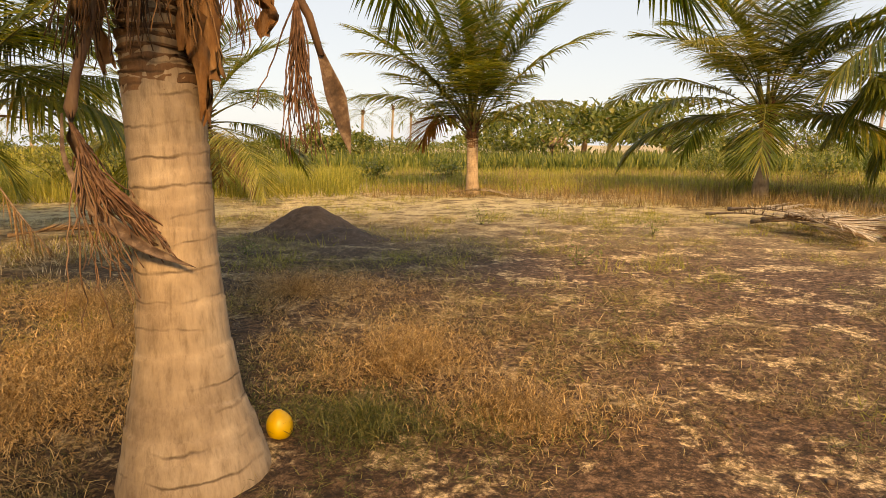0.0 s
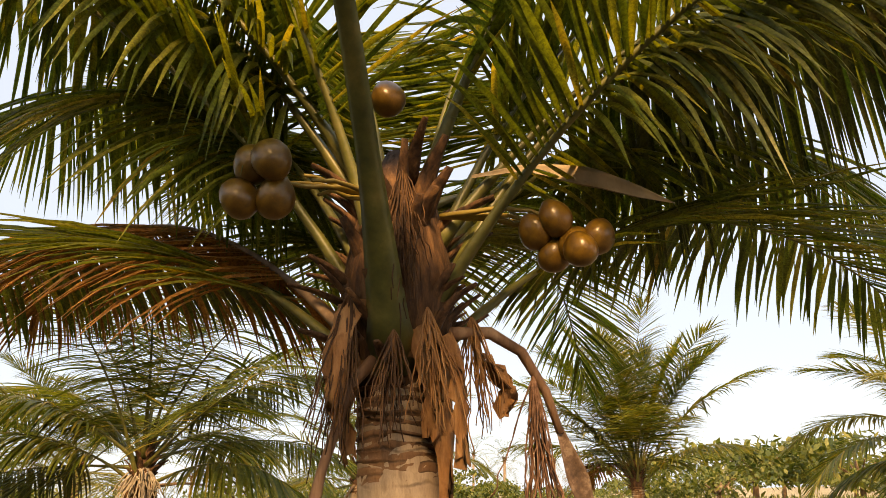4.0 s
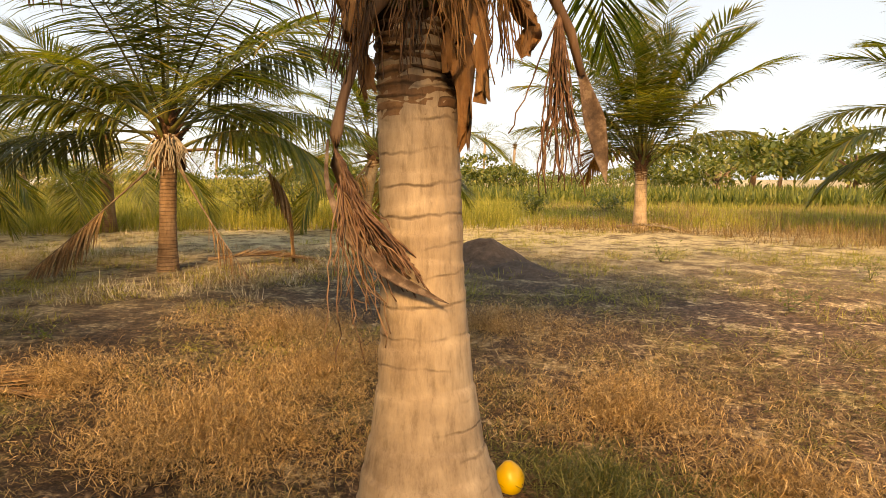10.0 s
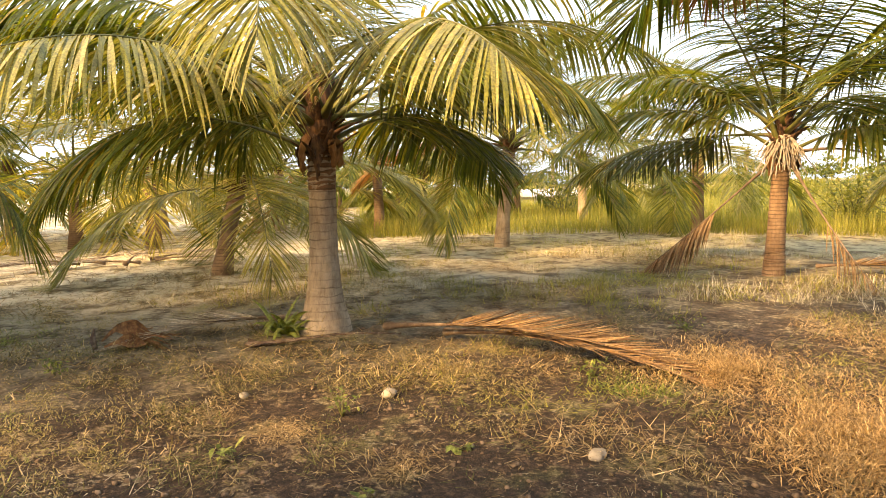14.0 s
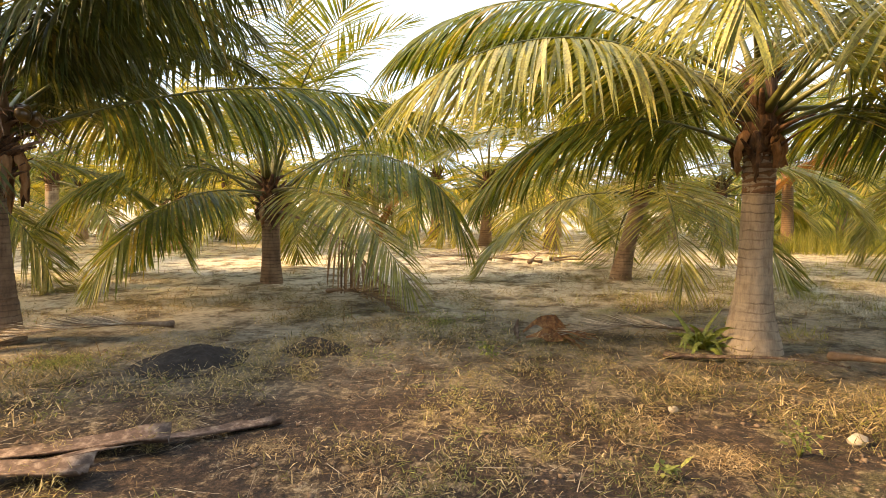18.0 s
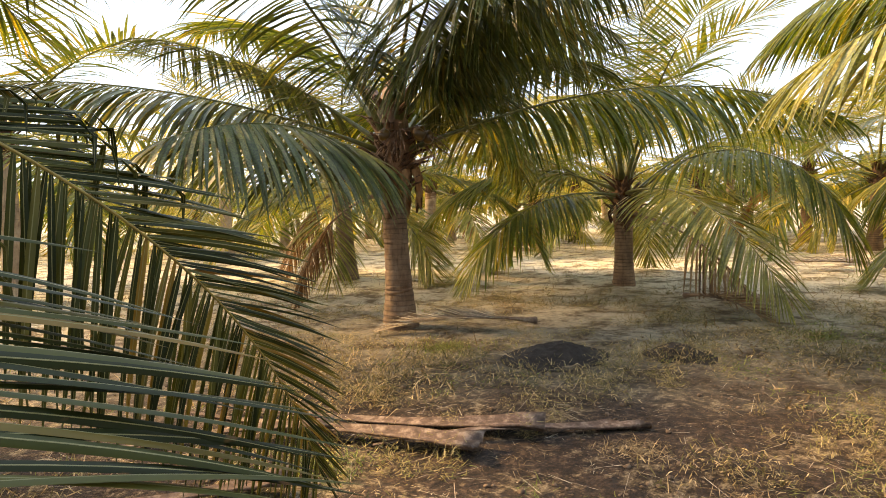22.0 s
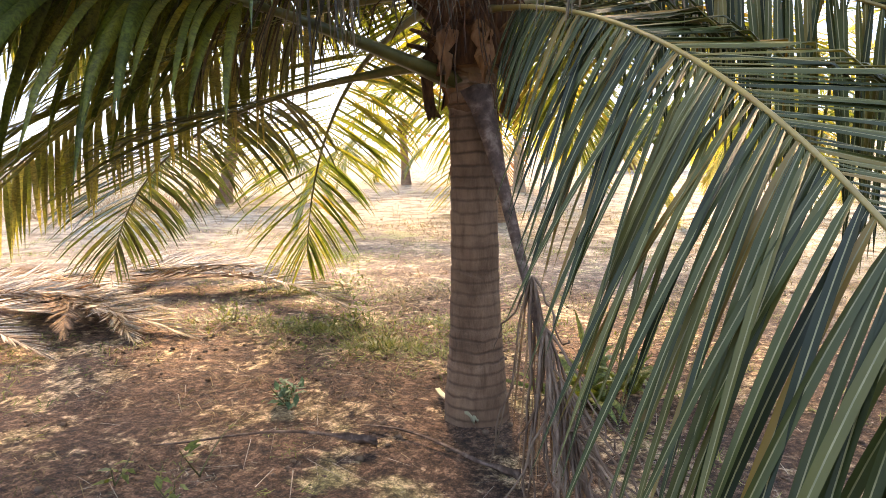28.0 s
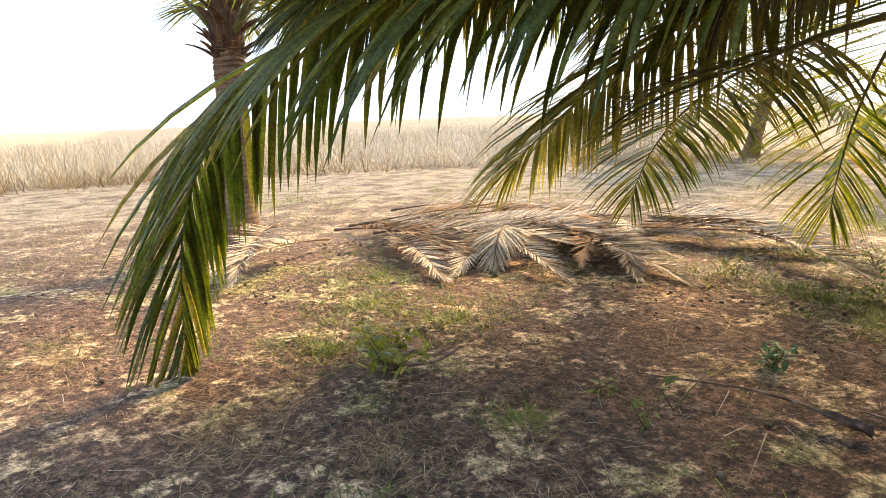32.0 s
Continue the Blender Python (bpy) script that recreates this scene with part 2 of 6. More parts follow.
def bark(name, stops, scar, gaps, wide=0.045, least=0.03, warp=3.0, rare=0.46):
    """Palm bark: fine upright fissures, stains, and broken dark ring scars."""
    m, nt, b = base_material(name, 0.88)
    c = coords(nt)
    mp = nt.nodes.new("ShaderNodeMapping")
    mp.inputs["Scale"].default_value = (1, 1, 0.22)
    nt.links.new(c, mp.inputs["Vector"])
    fine = noise_node(nt, 26, 6, 0.7, mp.outputs[0])
    stain = noise_node(nt, 3.2, 5, 0.6, c)
    r = ramp(nt, stops)
    nt.links.new(stain.outputs[0], r.inputs[0])
    tone = ramp(nt, [(0.28, (0.6, 0.58, 0.55)), (0.5, (1, 1, 1)), (0.75, (1.25, 1.25, 1.22))])
    nt.links.new(fine.outputs[0], tone.inputs[0])
    col = mix(nt, 1.0, r.outputs[0], tone.outputs[0], "MULTIPLY")
    w = nt.nodes.new("ShaderNodeTexWave")
    w.wave_type, w.bands_direction = "BANDS", "Z"
    for key, v in (("Scale", gaps), ("Distortion", warp), ("Detail", 4), ("Detail Scale", 1.6)):
        w.inputs[key].default_value = v
    nt.links.new(c, w.inputs["Vector"])
    line = ramp(nt, [(0.0, (0.75, 0.75, 0.75)), (wide * 0.27, (0.42, 0.42, 0.42)), (wide, (0, 0, 0))])
    nt.links.new(w.outputs["Fac"], line.inputs[0])
    patch = noise_node(nt, 2.3, 4, 0.6, c)
    where = ramp(nt, [(rare, (least, least, least)), (rare + 0.12, (1, 1, 1))])
    nt.links.new(patch.outputs[0], where.inputs[0])
    k = mix(nt, 1.0, line.outputs[0], where.outputs[0], "MULTIPLY")
    nt.links.new(mix(nt, k, col, scar), b.inputs["Base Color"])
    h = mix(nt, 0.5, fine.outputs[0], k, "SUBTRACT")
    bump(nt, b, h, 0.6, 0.015)
    return m


BARK = bark("palm bark", [(0.3, (0.22, 0.158, 0.108)), (0.5, (0.36, 0.272, 0.188)), (0.72, (0.49, 0.385, 0.275))], (0.07, 0.042, 0.025), 2.4, 0.045, 0.06, 3.0, 0.475)
BARK_DARK = bark("dark palm bark", [(0.3, (0.13, 0.078, 0.045)), (0.5, (0.225, 0.14, 0.084)), (0.72, (0.33, 0.22, 0.138))], (0.045, 0.026, 0.015), 5.2, 0.32, 0.55, 2.0)
BARK_MID = bark("brown palm bark", [(0.3, (0.11, 0.068, 0.04)), (0.5, (0.2, 0.13, 0.08)), (0.72, (0.3, 0.205, 0.13))], (0.045, 0.024, 0.013), 5.0, 0.26, 0.35, 2.4)
SCARS = bark("young brown palm bark", [(0.3, (0.1, 0.05, 0.026)), (0.5, (0.17, 0.09, 0.045)), (0.72, (0.31, 0.18, 0.095))], (0.03, 0.018, 0.01), 6.5, 0.3, 0.45, 2.6)
BARK_GREY = bark("grey palm bark", [(0.3, (0.2, 0.15, 0.11)), (0.5, (0.31, 0.245, 0.18)), (0.72, (0.43, 0.35, 0.265))], (0.075, 0.05, 0.033), 3.6, 0.12, 0.2, 2.6)
STALK_BROWN = solid("brown dead stalk", [(0.32, (0.045, 0.027, 0.019)), (0.5, (0.12, 0.075, 0.053)), (0.7, (0.33, 0.25, 0.19))], 16, 0.8, 0.4, 0.01, (1, 1, 1))
BARK_OLD = solid("old palm bark", [(0.25, (0.16, 0.115, 0.075)), (0.45, (0.33, 0.25, 0.165)), (0.75, (0.46, 0.37, 0.26))], 9, 0.85, 0.5, 0.012, (1, 1, 0.35))
FIBRE = solid("leaf sheath fibre", [(0.3, (0.022, 0.011, 0.007)), (0.5, (0.09, 0.043, 0.02)), (0.75, (0.26, 0.13, 0.055))], 24, 0.9, 0.8, 0.02, (1, 1, 0.2))
RACHIS = solid("green leaf stalk", [(0.3, (0.055, 0.065, 0.02)), (0.52, (0.12, 0.12, 0.032)), (0.8, (0.27, 0.22, 0.07))], 7, 0.45, 0.15)
RACHIS_GOLD = solid("yellow leaf stalk", [(0.3, (0.2, 0.14, 0.035)), (0.6, (0.3, 0.22, 0.05)), (0.8, (0.25, 0.15, 0.04))], 6, 0.45, 0.15)
RACHIS_DRY = solid("dry leaf stalk", [(0.3, (0.1, 0.06, 0.04)), (0.55, (0.22, 0.15, 0.1)), (0.8, (0.38, 0.3, 0.22))], 11, 0.85, 0.4, 0.01, (1, 1, 0.4))
MIDRIB = solid("pale leaflet midrib", [(0.3, (0.12, 0.12, 0.04)), (0.7, (0.24, 0.21, 0.08))], 9, 0.5, 0.1)
ASHEN = solid("ashen withered strip", [(0.3, (0.2, 0.16, 0.125)), (0.5, (0.36, 0.31, 0.255)), (0.75, (0.56, 0.5, 0.43))], 12, 0.9, 0.3)
FLOWER = solid("dry flower stem", [(0.3, (0.06, 0.028, 0.018)), (0.5, (0.15, 0.075, 0.045)), (0.75, (0.34, 0.2, 0.13))], 22, 0.8, 0.5, 0.01)
NUT = solid("coconut husk", [(0.3, (0.035, 0.018, 0.007)), (0.5, (0.11, 0.058, 0.011)), (0.7, (0.23, 0.125, 0.017))], 7, 0.3, 0.15)
SPATHE = solid("dry spathe", [(0.3, (0.08, 0.04, 0.024)), (0.5, (0.2, 0.11, 0.062)), (0.78, (0.42, 0.28, 0.18))], 10, 0.7, 0.4, 0.01, (1, 1, 0.15))
STONE = solid("field stone", [(0.3, (0.2, 0.17, 0.14)), (0.7, (0.38, 0.34, 0.28))], 12, 0.9, 0.5)
HUSK_IN = solid("torn orange fibre", [(0.3, (0.05, 0.025, 0.013)), (0.5, (0.18, 0.08, 0.03)), (0.75, (0.42, 0.25, 0.11))], 20, 0.9, 0.6)
CRUMB = solid("soil crumb", [(0.3, (0.085, 0.057, 0.038)), (0.5, (0.16, 0.11, 0.073)), (0.75, (0.28, 0.2, 0.135))], 30, 0.95, 0.6, 0.01)
BLACK_SOIL = solid("blackish soil", [(0.3, (0.01, 0.008, 0.007)), (0.55, (0.028, 0.021, 0.017)), (0.8, (0.07, 0.052, 0.04))], 14, 0.95, 0.9, 0.04)
SOIL_HEAP = solid("heaped dark soil", [(0.3, (0.045, 0.032, 0.024)), (0.55, (0.085, 0.06, 0.045)), (0.8, (0.15, 0.11, 0.085))], 8, 0.95, 0.9, 0.05)
WHITE = solid("whitewashed wall", [(0.3, (0.6, 0.6, 0.58)), (0.7, (0.8, 0.8, 0.78))], 2, 0.7, 0.1)
CONCRETE = solid("concrete", [(0.3, (0.4, 0.39, 0.36)), (0.7, (0.6, 0.58, 0.55))], 3, 0.9, 0.2)


def ground_material():
    """Crumbly brown soil with dark cracks, pale chaff and mossy patches, paling towards the open fields by haze and
    sunlight put into its colour.
    """
    m, nt, b = base_material("field soil", 0.95)
    c = coords(nt)
    dust = noise_node(nt, 150.0, 3, 0.8, c)
    grit = noise_node(nt, 48.0, 5, 0.75, c)
    fine = noise_node(nt, 13.0, 6, 0.7, c)
    mid = noise_node(nt, 1.9, 7, 0.68, c)
    big = noise_node(nt, 0.24, 5, 0.6, c)
    grain = mix(nt, 0.45, mix(nt, 0.4, grit.outputs[0], dust.outputs[0]), fine.outputs[0])
    soil = ramp(nt, [(0.42, (0.014, 0.008, 0.0045)), (0.5, (0.062, 0.036, 0.021)), (0.585, (0.22, 0.14, 0.088))])
    nt.links.new(grain, soil.inputs[0])
    straw = ramp(nt, [(0.42, (0.055, 0.036, 0.02)), (0.5, (0.21, 0.15, 0.08)), (0.57, (0.6, 0.49, 0.32))])
    nt.links.new(grain, straw.inputs[0])
    moss = ramp(nt, [(0.42, (0.03, 0.03, 0.012)), (0.5, (0.12, 0.12, 0.045)), (0.58, (0.38, 0.35, 0.17))])
    nt.links.new(grain, moss.inputs[0])
    k1 = ramp(nt, [(0.525, (0, 0, 0)), (0.575, (1, 1, 1))])
    nt.links.new(mix(nt, 0.2, mid.outputs[0], fine.outputs[0]), k1.inputs[0])
    k2 = ramp(nt, [(0.57, (0, 0, 0)), (0.62, (0.8, 0.8, 0.8))])
    nt.links.new(mix(nt, 0.4, big.outputs[0], mid.outputs[0]), k2.inputs[0])
    near = mix(nt, k2.outputs[0], mix(nt, k1.outputs[0], soil.outputs[0], straw.outputs[0]), moss.outputs[0])
    crack = nt.nodes.new("ShaderNodeTexVoronoi")
    crack.feature = "DISTANCE_TO_EDGE"
    crack.inputs["Scale"].default_value = 15
    warp = nt.nodes.new("ShaderNodeVectorMath")
    warp.operation = "MULTIPLY_ADD"
    warp.inputs[1].default_value = (0.06, 0.06, 0.06)
    nt.links.new(fine.outputs["Color"], warp.inputs[0])
    nt.links.new(c, warp.inputs[2])
    nt.links.new(warp.outputs[0], crack.inputs["Vector"])
    gap = ramp(nt, [(0.0, (0.4, 0.38, 0.36)), (0.05, (1, 1, 1))])
    nt.links.new(crack.outputs["Distance"], gap.inputs[0])
    near = mix(nt, 0.75, near, gap.outputs[0], "MULTIPLY")
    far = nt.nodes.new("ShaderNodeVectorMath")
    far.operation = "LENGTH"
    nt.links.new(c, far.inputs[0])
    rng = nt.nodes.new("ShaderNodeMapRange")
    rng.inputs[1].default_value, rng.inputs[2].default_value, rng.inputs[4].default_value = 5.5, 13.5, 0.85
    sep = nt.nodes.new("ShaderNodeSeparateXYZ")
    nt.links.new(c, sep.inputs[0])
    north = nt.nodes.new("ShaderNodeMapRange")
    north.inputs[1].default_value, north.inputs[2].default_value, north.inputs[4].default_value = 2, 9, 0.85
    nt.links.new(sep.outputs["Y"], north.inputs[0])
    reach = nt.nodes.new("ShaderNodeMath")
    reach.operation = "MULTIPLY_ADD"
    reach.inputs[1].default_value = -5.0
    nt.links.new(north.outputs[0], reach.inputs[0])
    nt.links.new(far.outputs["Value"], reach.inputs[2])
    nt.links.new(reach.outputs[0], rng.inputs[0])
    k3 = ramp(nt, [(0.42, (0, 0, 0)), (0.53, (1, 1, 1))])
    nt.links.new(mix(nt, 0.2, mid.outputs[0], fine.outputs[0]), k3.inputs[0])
    # Pale straw of the far ground, lightened further to paint in haze and glare.
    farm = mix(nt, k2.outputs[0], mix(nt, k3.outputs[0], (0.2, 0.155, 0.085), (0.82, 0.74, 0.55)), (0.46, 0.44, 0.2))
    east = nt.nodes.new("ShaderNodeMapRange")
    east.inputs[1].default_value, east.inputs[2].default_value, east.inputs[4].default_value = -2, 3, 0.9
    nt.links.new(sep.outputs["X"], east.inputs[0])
    # Dark soil to the west, with the shade lying there put into its colour.
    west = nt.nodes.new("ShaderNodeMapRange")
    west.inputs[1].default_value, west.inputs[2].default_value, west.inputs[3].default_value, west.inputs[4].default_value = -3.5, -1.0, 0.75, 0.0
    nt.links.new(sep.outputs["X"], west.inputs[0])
    shade_tint = nt.nodes.new("ShaderNodeMath")
    shade_tint.operation, shade_tint.use_clamp = "SUBTRACT", True
    nt.links.new(west.outputs[0], shade_tint.inputs[0])
    nt.links.new(north.outputs[0], shade_tint.inputs[1])
    # Drier soil to the east, its colour also raised to offset the palm's shade.
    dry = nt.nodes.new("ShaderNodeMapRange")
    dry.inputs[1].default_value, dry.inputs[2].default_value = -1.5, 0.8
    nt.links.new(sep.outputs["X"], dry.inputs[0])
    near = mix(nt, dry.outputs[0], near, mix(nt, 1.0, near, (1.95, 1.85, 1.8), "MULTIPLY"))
    near = mix(nt, shade_tint.outputs[0], near, mix(nt, 1.0, near, (0.42, 0.38, 0.36), "MULTIPLY"))
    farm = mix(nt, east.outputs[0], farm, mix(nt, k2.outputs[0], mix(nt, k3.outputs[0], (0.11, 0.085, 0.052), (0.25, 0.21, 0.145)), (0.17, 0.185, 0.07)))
    # Turf colours are lifted to make up for the shadows across it.
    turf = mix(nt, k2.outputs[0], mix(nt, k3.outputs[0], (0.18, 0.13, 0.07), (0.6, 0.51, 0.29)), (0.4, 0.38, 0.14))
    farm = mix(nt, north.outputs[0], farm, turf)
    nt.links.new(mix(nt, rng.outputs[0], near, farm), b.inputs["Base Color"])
    bump(nt, b, mix(nt, 0.35, grain, crack.outputs["Distance"]), 1.0, 0.09)
    return m


GROUND = ground_material()

# ---- mesh helpers ----


def mesh_of(name, verts, faces, material, smooth=False):
    me = bpy.data.meshes.new(name)
    me.from_pydata([tuple(v) for v in verts] if not isinstance(verts, np.ndarray) else verts.tolist(), [], faces if isinstance(faces, list) else faces.tolist())
    me.materials.append(material)
    if smooth:
        me.polygons.foreach_set("use_smooth", [True] * len(me.polygons))
    me.update()
    return me


def big_mesh(name, V, F, material, smooth=False):
    """A mesh straight from arrays: V (n, 3), F (m, k)."""
    V, F = np.asarray(V, np.float32), np.asarray(F, np.int32)
    me = bpy.data.meshes.new(name)
    me.vertices.add(len(V))
    me.vertices.foreach_set("co", V.ravel())
    me.loops.add(F.size)
    me.loops.foreach_set("vertex_index", F.ravel())
    me.polygons.add(len(F))
    me.polygons.foreach_set("loop_start", np.arange(len(F), dtype=np.int32) * F.shape[1])
    if smooth:
        me.polygons.foreach_set("use_smooth", np.ones(len(F), bool))
    me.materials.append(material)
    me.update(calc_edges=True)
    return me


def part(name, me, parent=None, label=""):
    if isinstance(me, tuple):
        me = mesh_of(name, *me)
    ob = new(name, me)
    ob.parent = parent
    return tagged(ob, label) if label else ob


def thing(name, place, label, category, group="", kind=""):
    ob = new(name)
    ob.location = place
    ob.empty_display_size = 0.2
    return tagged(ob, label, category, group, kind)


def tube(points, radii, sides=8, flat=1.0, caps=True):
    """A tapering tube along points. flat squeezes it across its upright axis."""
    P = np.array(points, float)
    R = np.array(radii, float)
    T = np.gradient(P, axis=0)
    T /= np.linalg.norm(T, axis=1)[:, None] + 1e-9
    up = np.array([0, 0, 1.0])
    S = np.cross(T, up)
    bad = np.linalg.norm(S, axis=1) < 0.05
    S[bad] = [1, 0, 0]
    S /= np.linalg.norm(S, axis=1)[:, None]
    N = np.cross(S, T)
    a = np.linspace(0, 2 * np.pi, sides, endpoint=False)
    ring = np.cos(a)[None, :, None] * S[:, None] + flat * np.sin(a)[None, :, None] * N[:, None]
    V = (P[:, None] + R[:, None, None] * ring).reshape(-1, 3)
    k, n = len(P), sides
    F = [[i * n + j, i * n + (j + 1) % n, (i + 1) * n + (j + 1) % n, (i + 1) * n + j] for i in range(k - 1) for j in range(n)]
    if caps:
        F += [list(range(n))[::-1], list(range((k - 1) * n, k * n))]
    return V, F


def join(pieces):
    V, F, o = [], [], 0
    for v, f in pieces:
        V.append(np.asarray(v, float))
        F += [[i + o for i in q] for q in f]
        o += len(v)
    return np.concatenate(V), F


def heading(az, el):
    a, e = radians(az), radians(el)
    return np.array([-math.sin(a) * math.cos(e), math.cos(a) * math.cos(e), math.sin(e)])


def bump2(x, y, seed=0.0):
    return noise.noise(Vector((x, y, seed)))


def ground_z(x, y):
    """Height of the field: gently uneven, with a low bank beyond the palms."""
    z = 0.05 * bump2(x * 0.35, y * 0.35, 3.1) + 0.03 * bump2(x * 1.3, y * 1.3, 7.7)
    return z + 0.014 * bump2(x * 4.0, y * 4.0, 1.3) + 0.009 * bump2(x * 9.5, y * 9.5, 5.5)


# ---- palms ----


def blades(P0, D0, length, width, gravity, seg, fold, rng, power=1.0):
    """Leaflets as bent strips. P0, D0: places and first directions; all arrays by leaflet."""
    n = len(P0)
    down = np.array([0, 0, -1.0])
    pts = [P0]
    step = (length / seg)[:, None]
    for k in range(seg):
        u = (k + 0.5) / seg
        g = (gravity * u ** power * 1.5)[:, None]
        d = D0 * np.maximum(1 - 0.75 * g, 0.12) + down * g
        d /= np.linalg.norm(d, axis=1)[:, None]
        pts.append(pts[-1] + d * step)
    P = np.stack(pts, 1)
    T = np.gradient(P, axis=1)
    T /= np.linalg.norm(T, axis=2)[:, :, None] + 1e-9
    side = np.cross(T, rng.normal(0, 0.25, (n, 1, 3)) + np.array([0, 0, 1.0]))
    side /= np.linalg.norm(side, axis=2)[:, :, None] + 1e-9
    nor = np.cross(side, T)
    prof = np.interp(np.linspace(0, 1, seg + 1), [0, 0.12, 0.45, 0.8, 1], [0.45, 0.9, 1, 0.6, 0.04])
    if seg == 1:
        prof = np.array([0.85, 0.2])
    w = width[:, None, None] * prof[None, :, None] * 0.5
    A, B = P - side * w, P + side * w
    if fold:
        A, B = A - nor * w * 0.75, B - nor * w * 0.75
        V = np.stack([A, P, B], 2).reshape(n, -1, 3)
        m = 3
        q = [[k * 3 + j, k * 3 + j + 1, k * 3 + j + 4, k * 3 + j + 3] for k in range(seg) for j in range(2)]
    else:
        V = np.stack([A, B], 2).reshape(n, -1, 3)
        m = 2
        q = [[k * 2, k * 2 + 1, k * 2 + 3, k * 2 + 2] for k in range(seg)]
    F = (np.array(q)[None] + (np.arange(n) * (seg + 1) * m)[:, None, None]).reshape(-1, 4)
    return V, F


def rachis_curve(start, az, el, length, droop, swing=0.0, n=18, power=1.35):
    P = [np.array(start, float)]
    for k in range(n):
        s = (k + 0.5) / n
        P.append(P[-1] + heading(az + swing * s * s, max(el - droop * s ** power, -88)) * length / n)
    return np.array(P)


def frond(tree, start, az, el, length, droop, tone="green", leaf=1.1, count=70, swing=0.0, hang=0.6, stalk=None, seed=0, bare=0.2, seg=4, fold=True, label="", thick=1.0, wide=0.039, ragged=0.0, fan=1.0, bend=1.7, aim=1.0, power=1.35):
    """One feather leaf: its stalk, with the leaflets as a part of it."""
    rng = np.random.default_rng(seed)
    P = rachis_curve(start, az, el, length, droop, swing, power=power)
    P[:, 2] = np.maximum(P[:, 2], 0.03)
    s = np.linspace(0, 1, len(P))
    rad = np.interp(s, [0, 0.04, 0.2, 0.6, 1], [0.07, 0.05, 0.026, 0.013, 0.004]) * thick
    V, F = tube(P, rad, 6, 0.7)
    if stalk is None:
        stalk = RACHIS_DRY if tone in ("dry", "grey", "rust", "white") else RACHIS
    ob = part("frond", (V, F, stalk, True), tree, label)
    q = np.sort(np.concatenate([np.linspace(bare, 0.995, count)] * 2) + rng.normal(0, 0.003, count * 2))
    q = np.clip(q, bare, 0.999)
    sign = np.where(np.arange(len(q)) % 2, 1.0, -1.0)
    base = np.stack([np.interp(q, s, P[:, i]) for i in range(3)], 1)
    T = np.gradient(P, axis=0)
    T = np.stack([np.interp(q, s, T[:, i]) for i in range(3)], 1)
    T /= np.linalg.norm(T, axis=1)[:, None]
    S = np.cross(T, [0, 0, 1.0])
    S /= np.linalg.norm(S, axis=1)[:, None] + 1e-6
    N = np.cross(S, T)
    ahead = aim * np.interp(q, [0, 0.5, 0.8, 1], [0.3, 0.45, 0.7, 1.3])
    D = T * ahead[:, None] + S * sign[:, None] * (fan * np.interp(q, [0, 0.85, 1], [0.9, 0.8, 0.35]))[:, None] + N * 0.28 * fan
    D += rng.normal(0, 0.05, D.shape)
    gr = np.clip(hang + rng.normal(0, 0.08, len(q)), 0, 1.6)
    D[:, 2] -= 0.85 * np.maximum(gr - 0.15, 0) * np.interp(q, [0, 0.3, 0.85, 1], [0.7, 1, 1, 0.7])
    D /= np.linalg.norm(D, axis=1)[:, None]
    gr = 0.42 * gr
    ln = leaf * np.interp(q, [0.1, 0.3, 0.55, 0.85, 1], [0.6, 0.95, 1, 0.72, 0.4]) * rng.uniform(0.88, 1.06, len(q))
    wd = wide * np.interp(q, [0.1, 0.3, 0.8, 1], [0.7, 1, 0.9, 0.5]) * rng.uniform(0.85, 1.1, len(q))
    if ragged:
        keep = rng.random(len(q)) > ragged
        q, base, D, ln, wd, gr, T = q[keep], base[keep], D[keep], ln[keep], wd[keep], gr[keep], T[keep]
    V, F = blades(base, D, ln, wd, gr, seg, fold, rng, bend)
    V[:, :, 2] = np.maximum(V[:, :, 2], rng.uniform(0.005, 0.05, (len(V), 1)))
    lf = part("foliage", big_mesh("foliage", V.reshape(-1, 3), F, LEAF[tone], True), ob)
    tagged(lf, kind="stuff")
    return ob


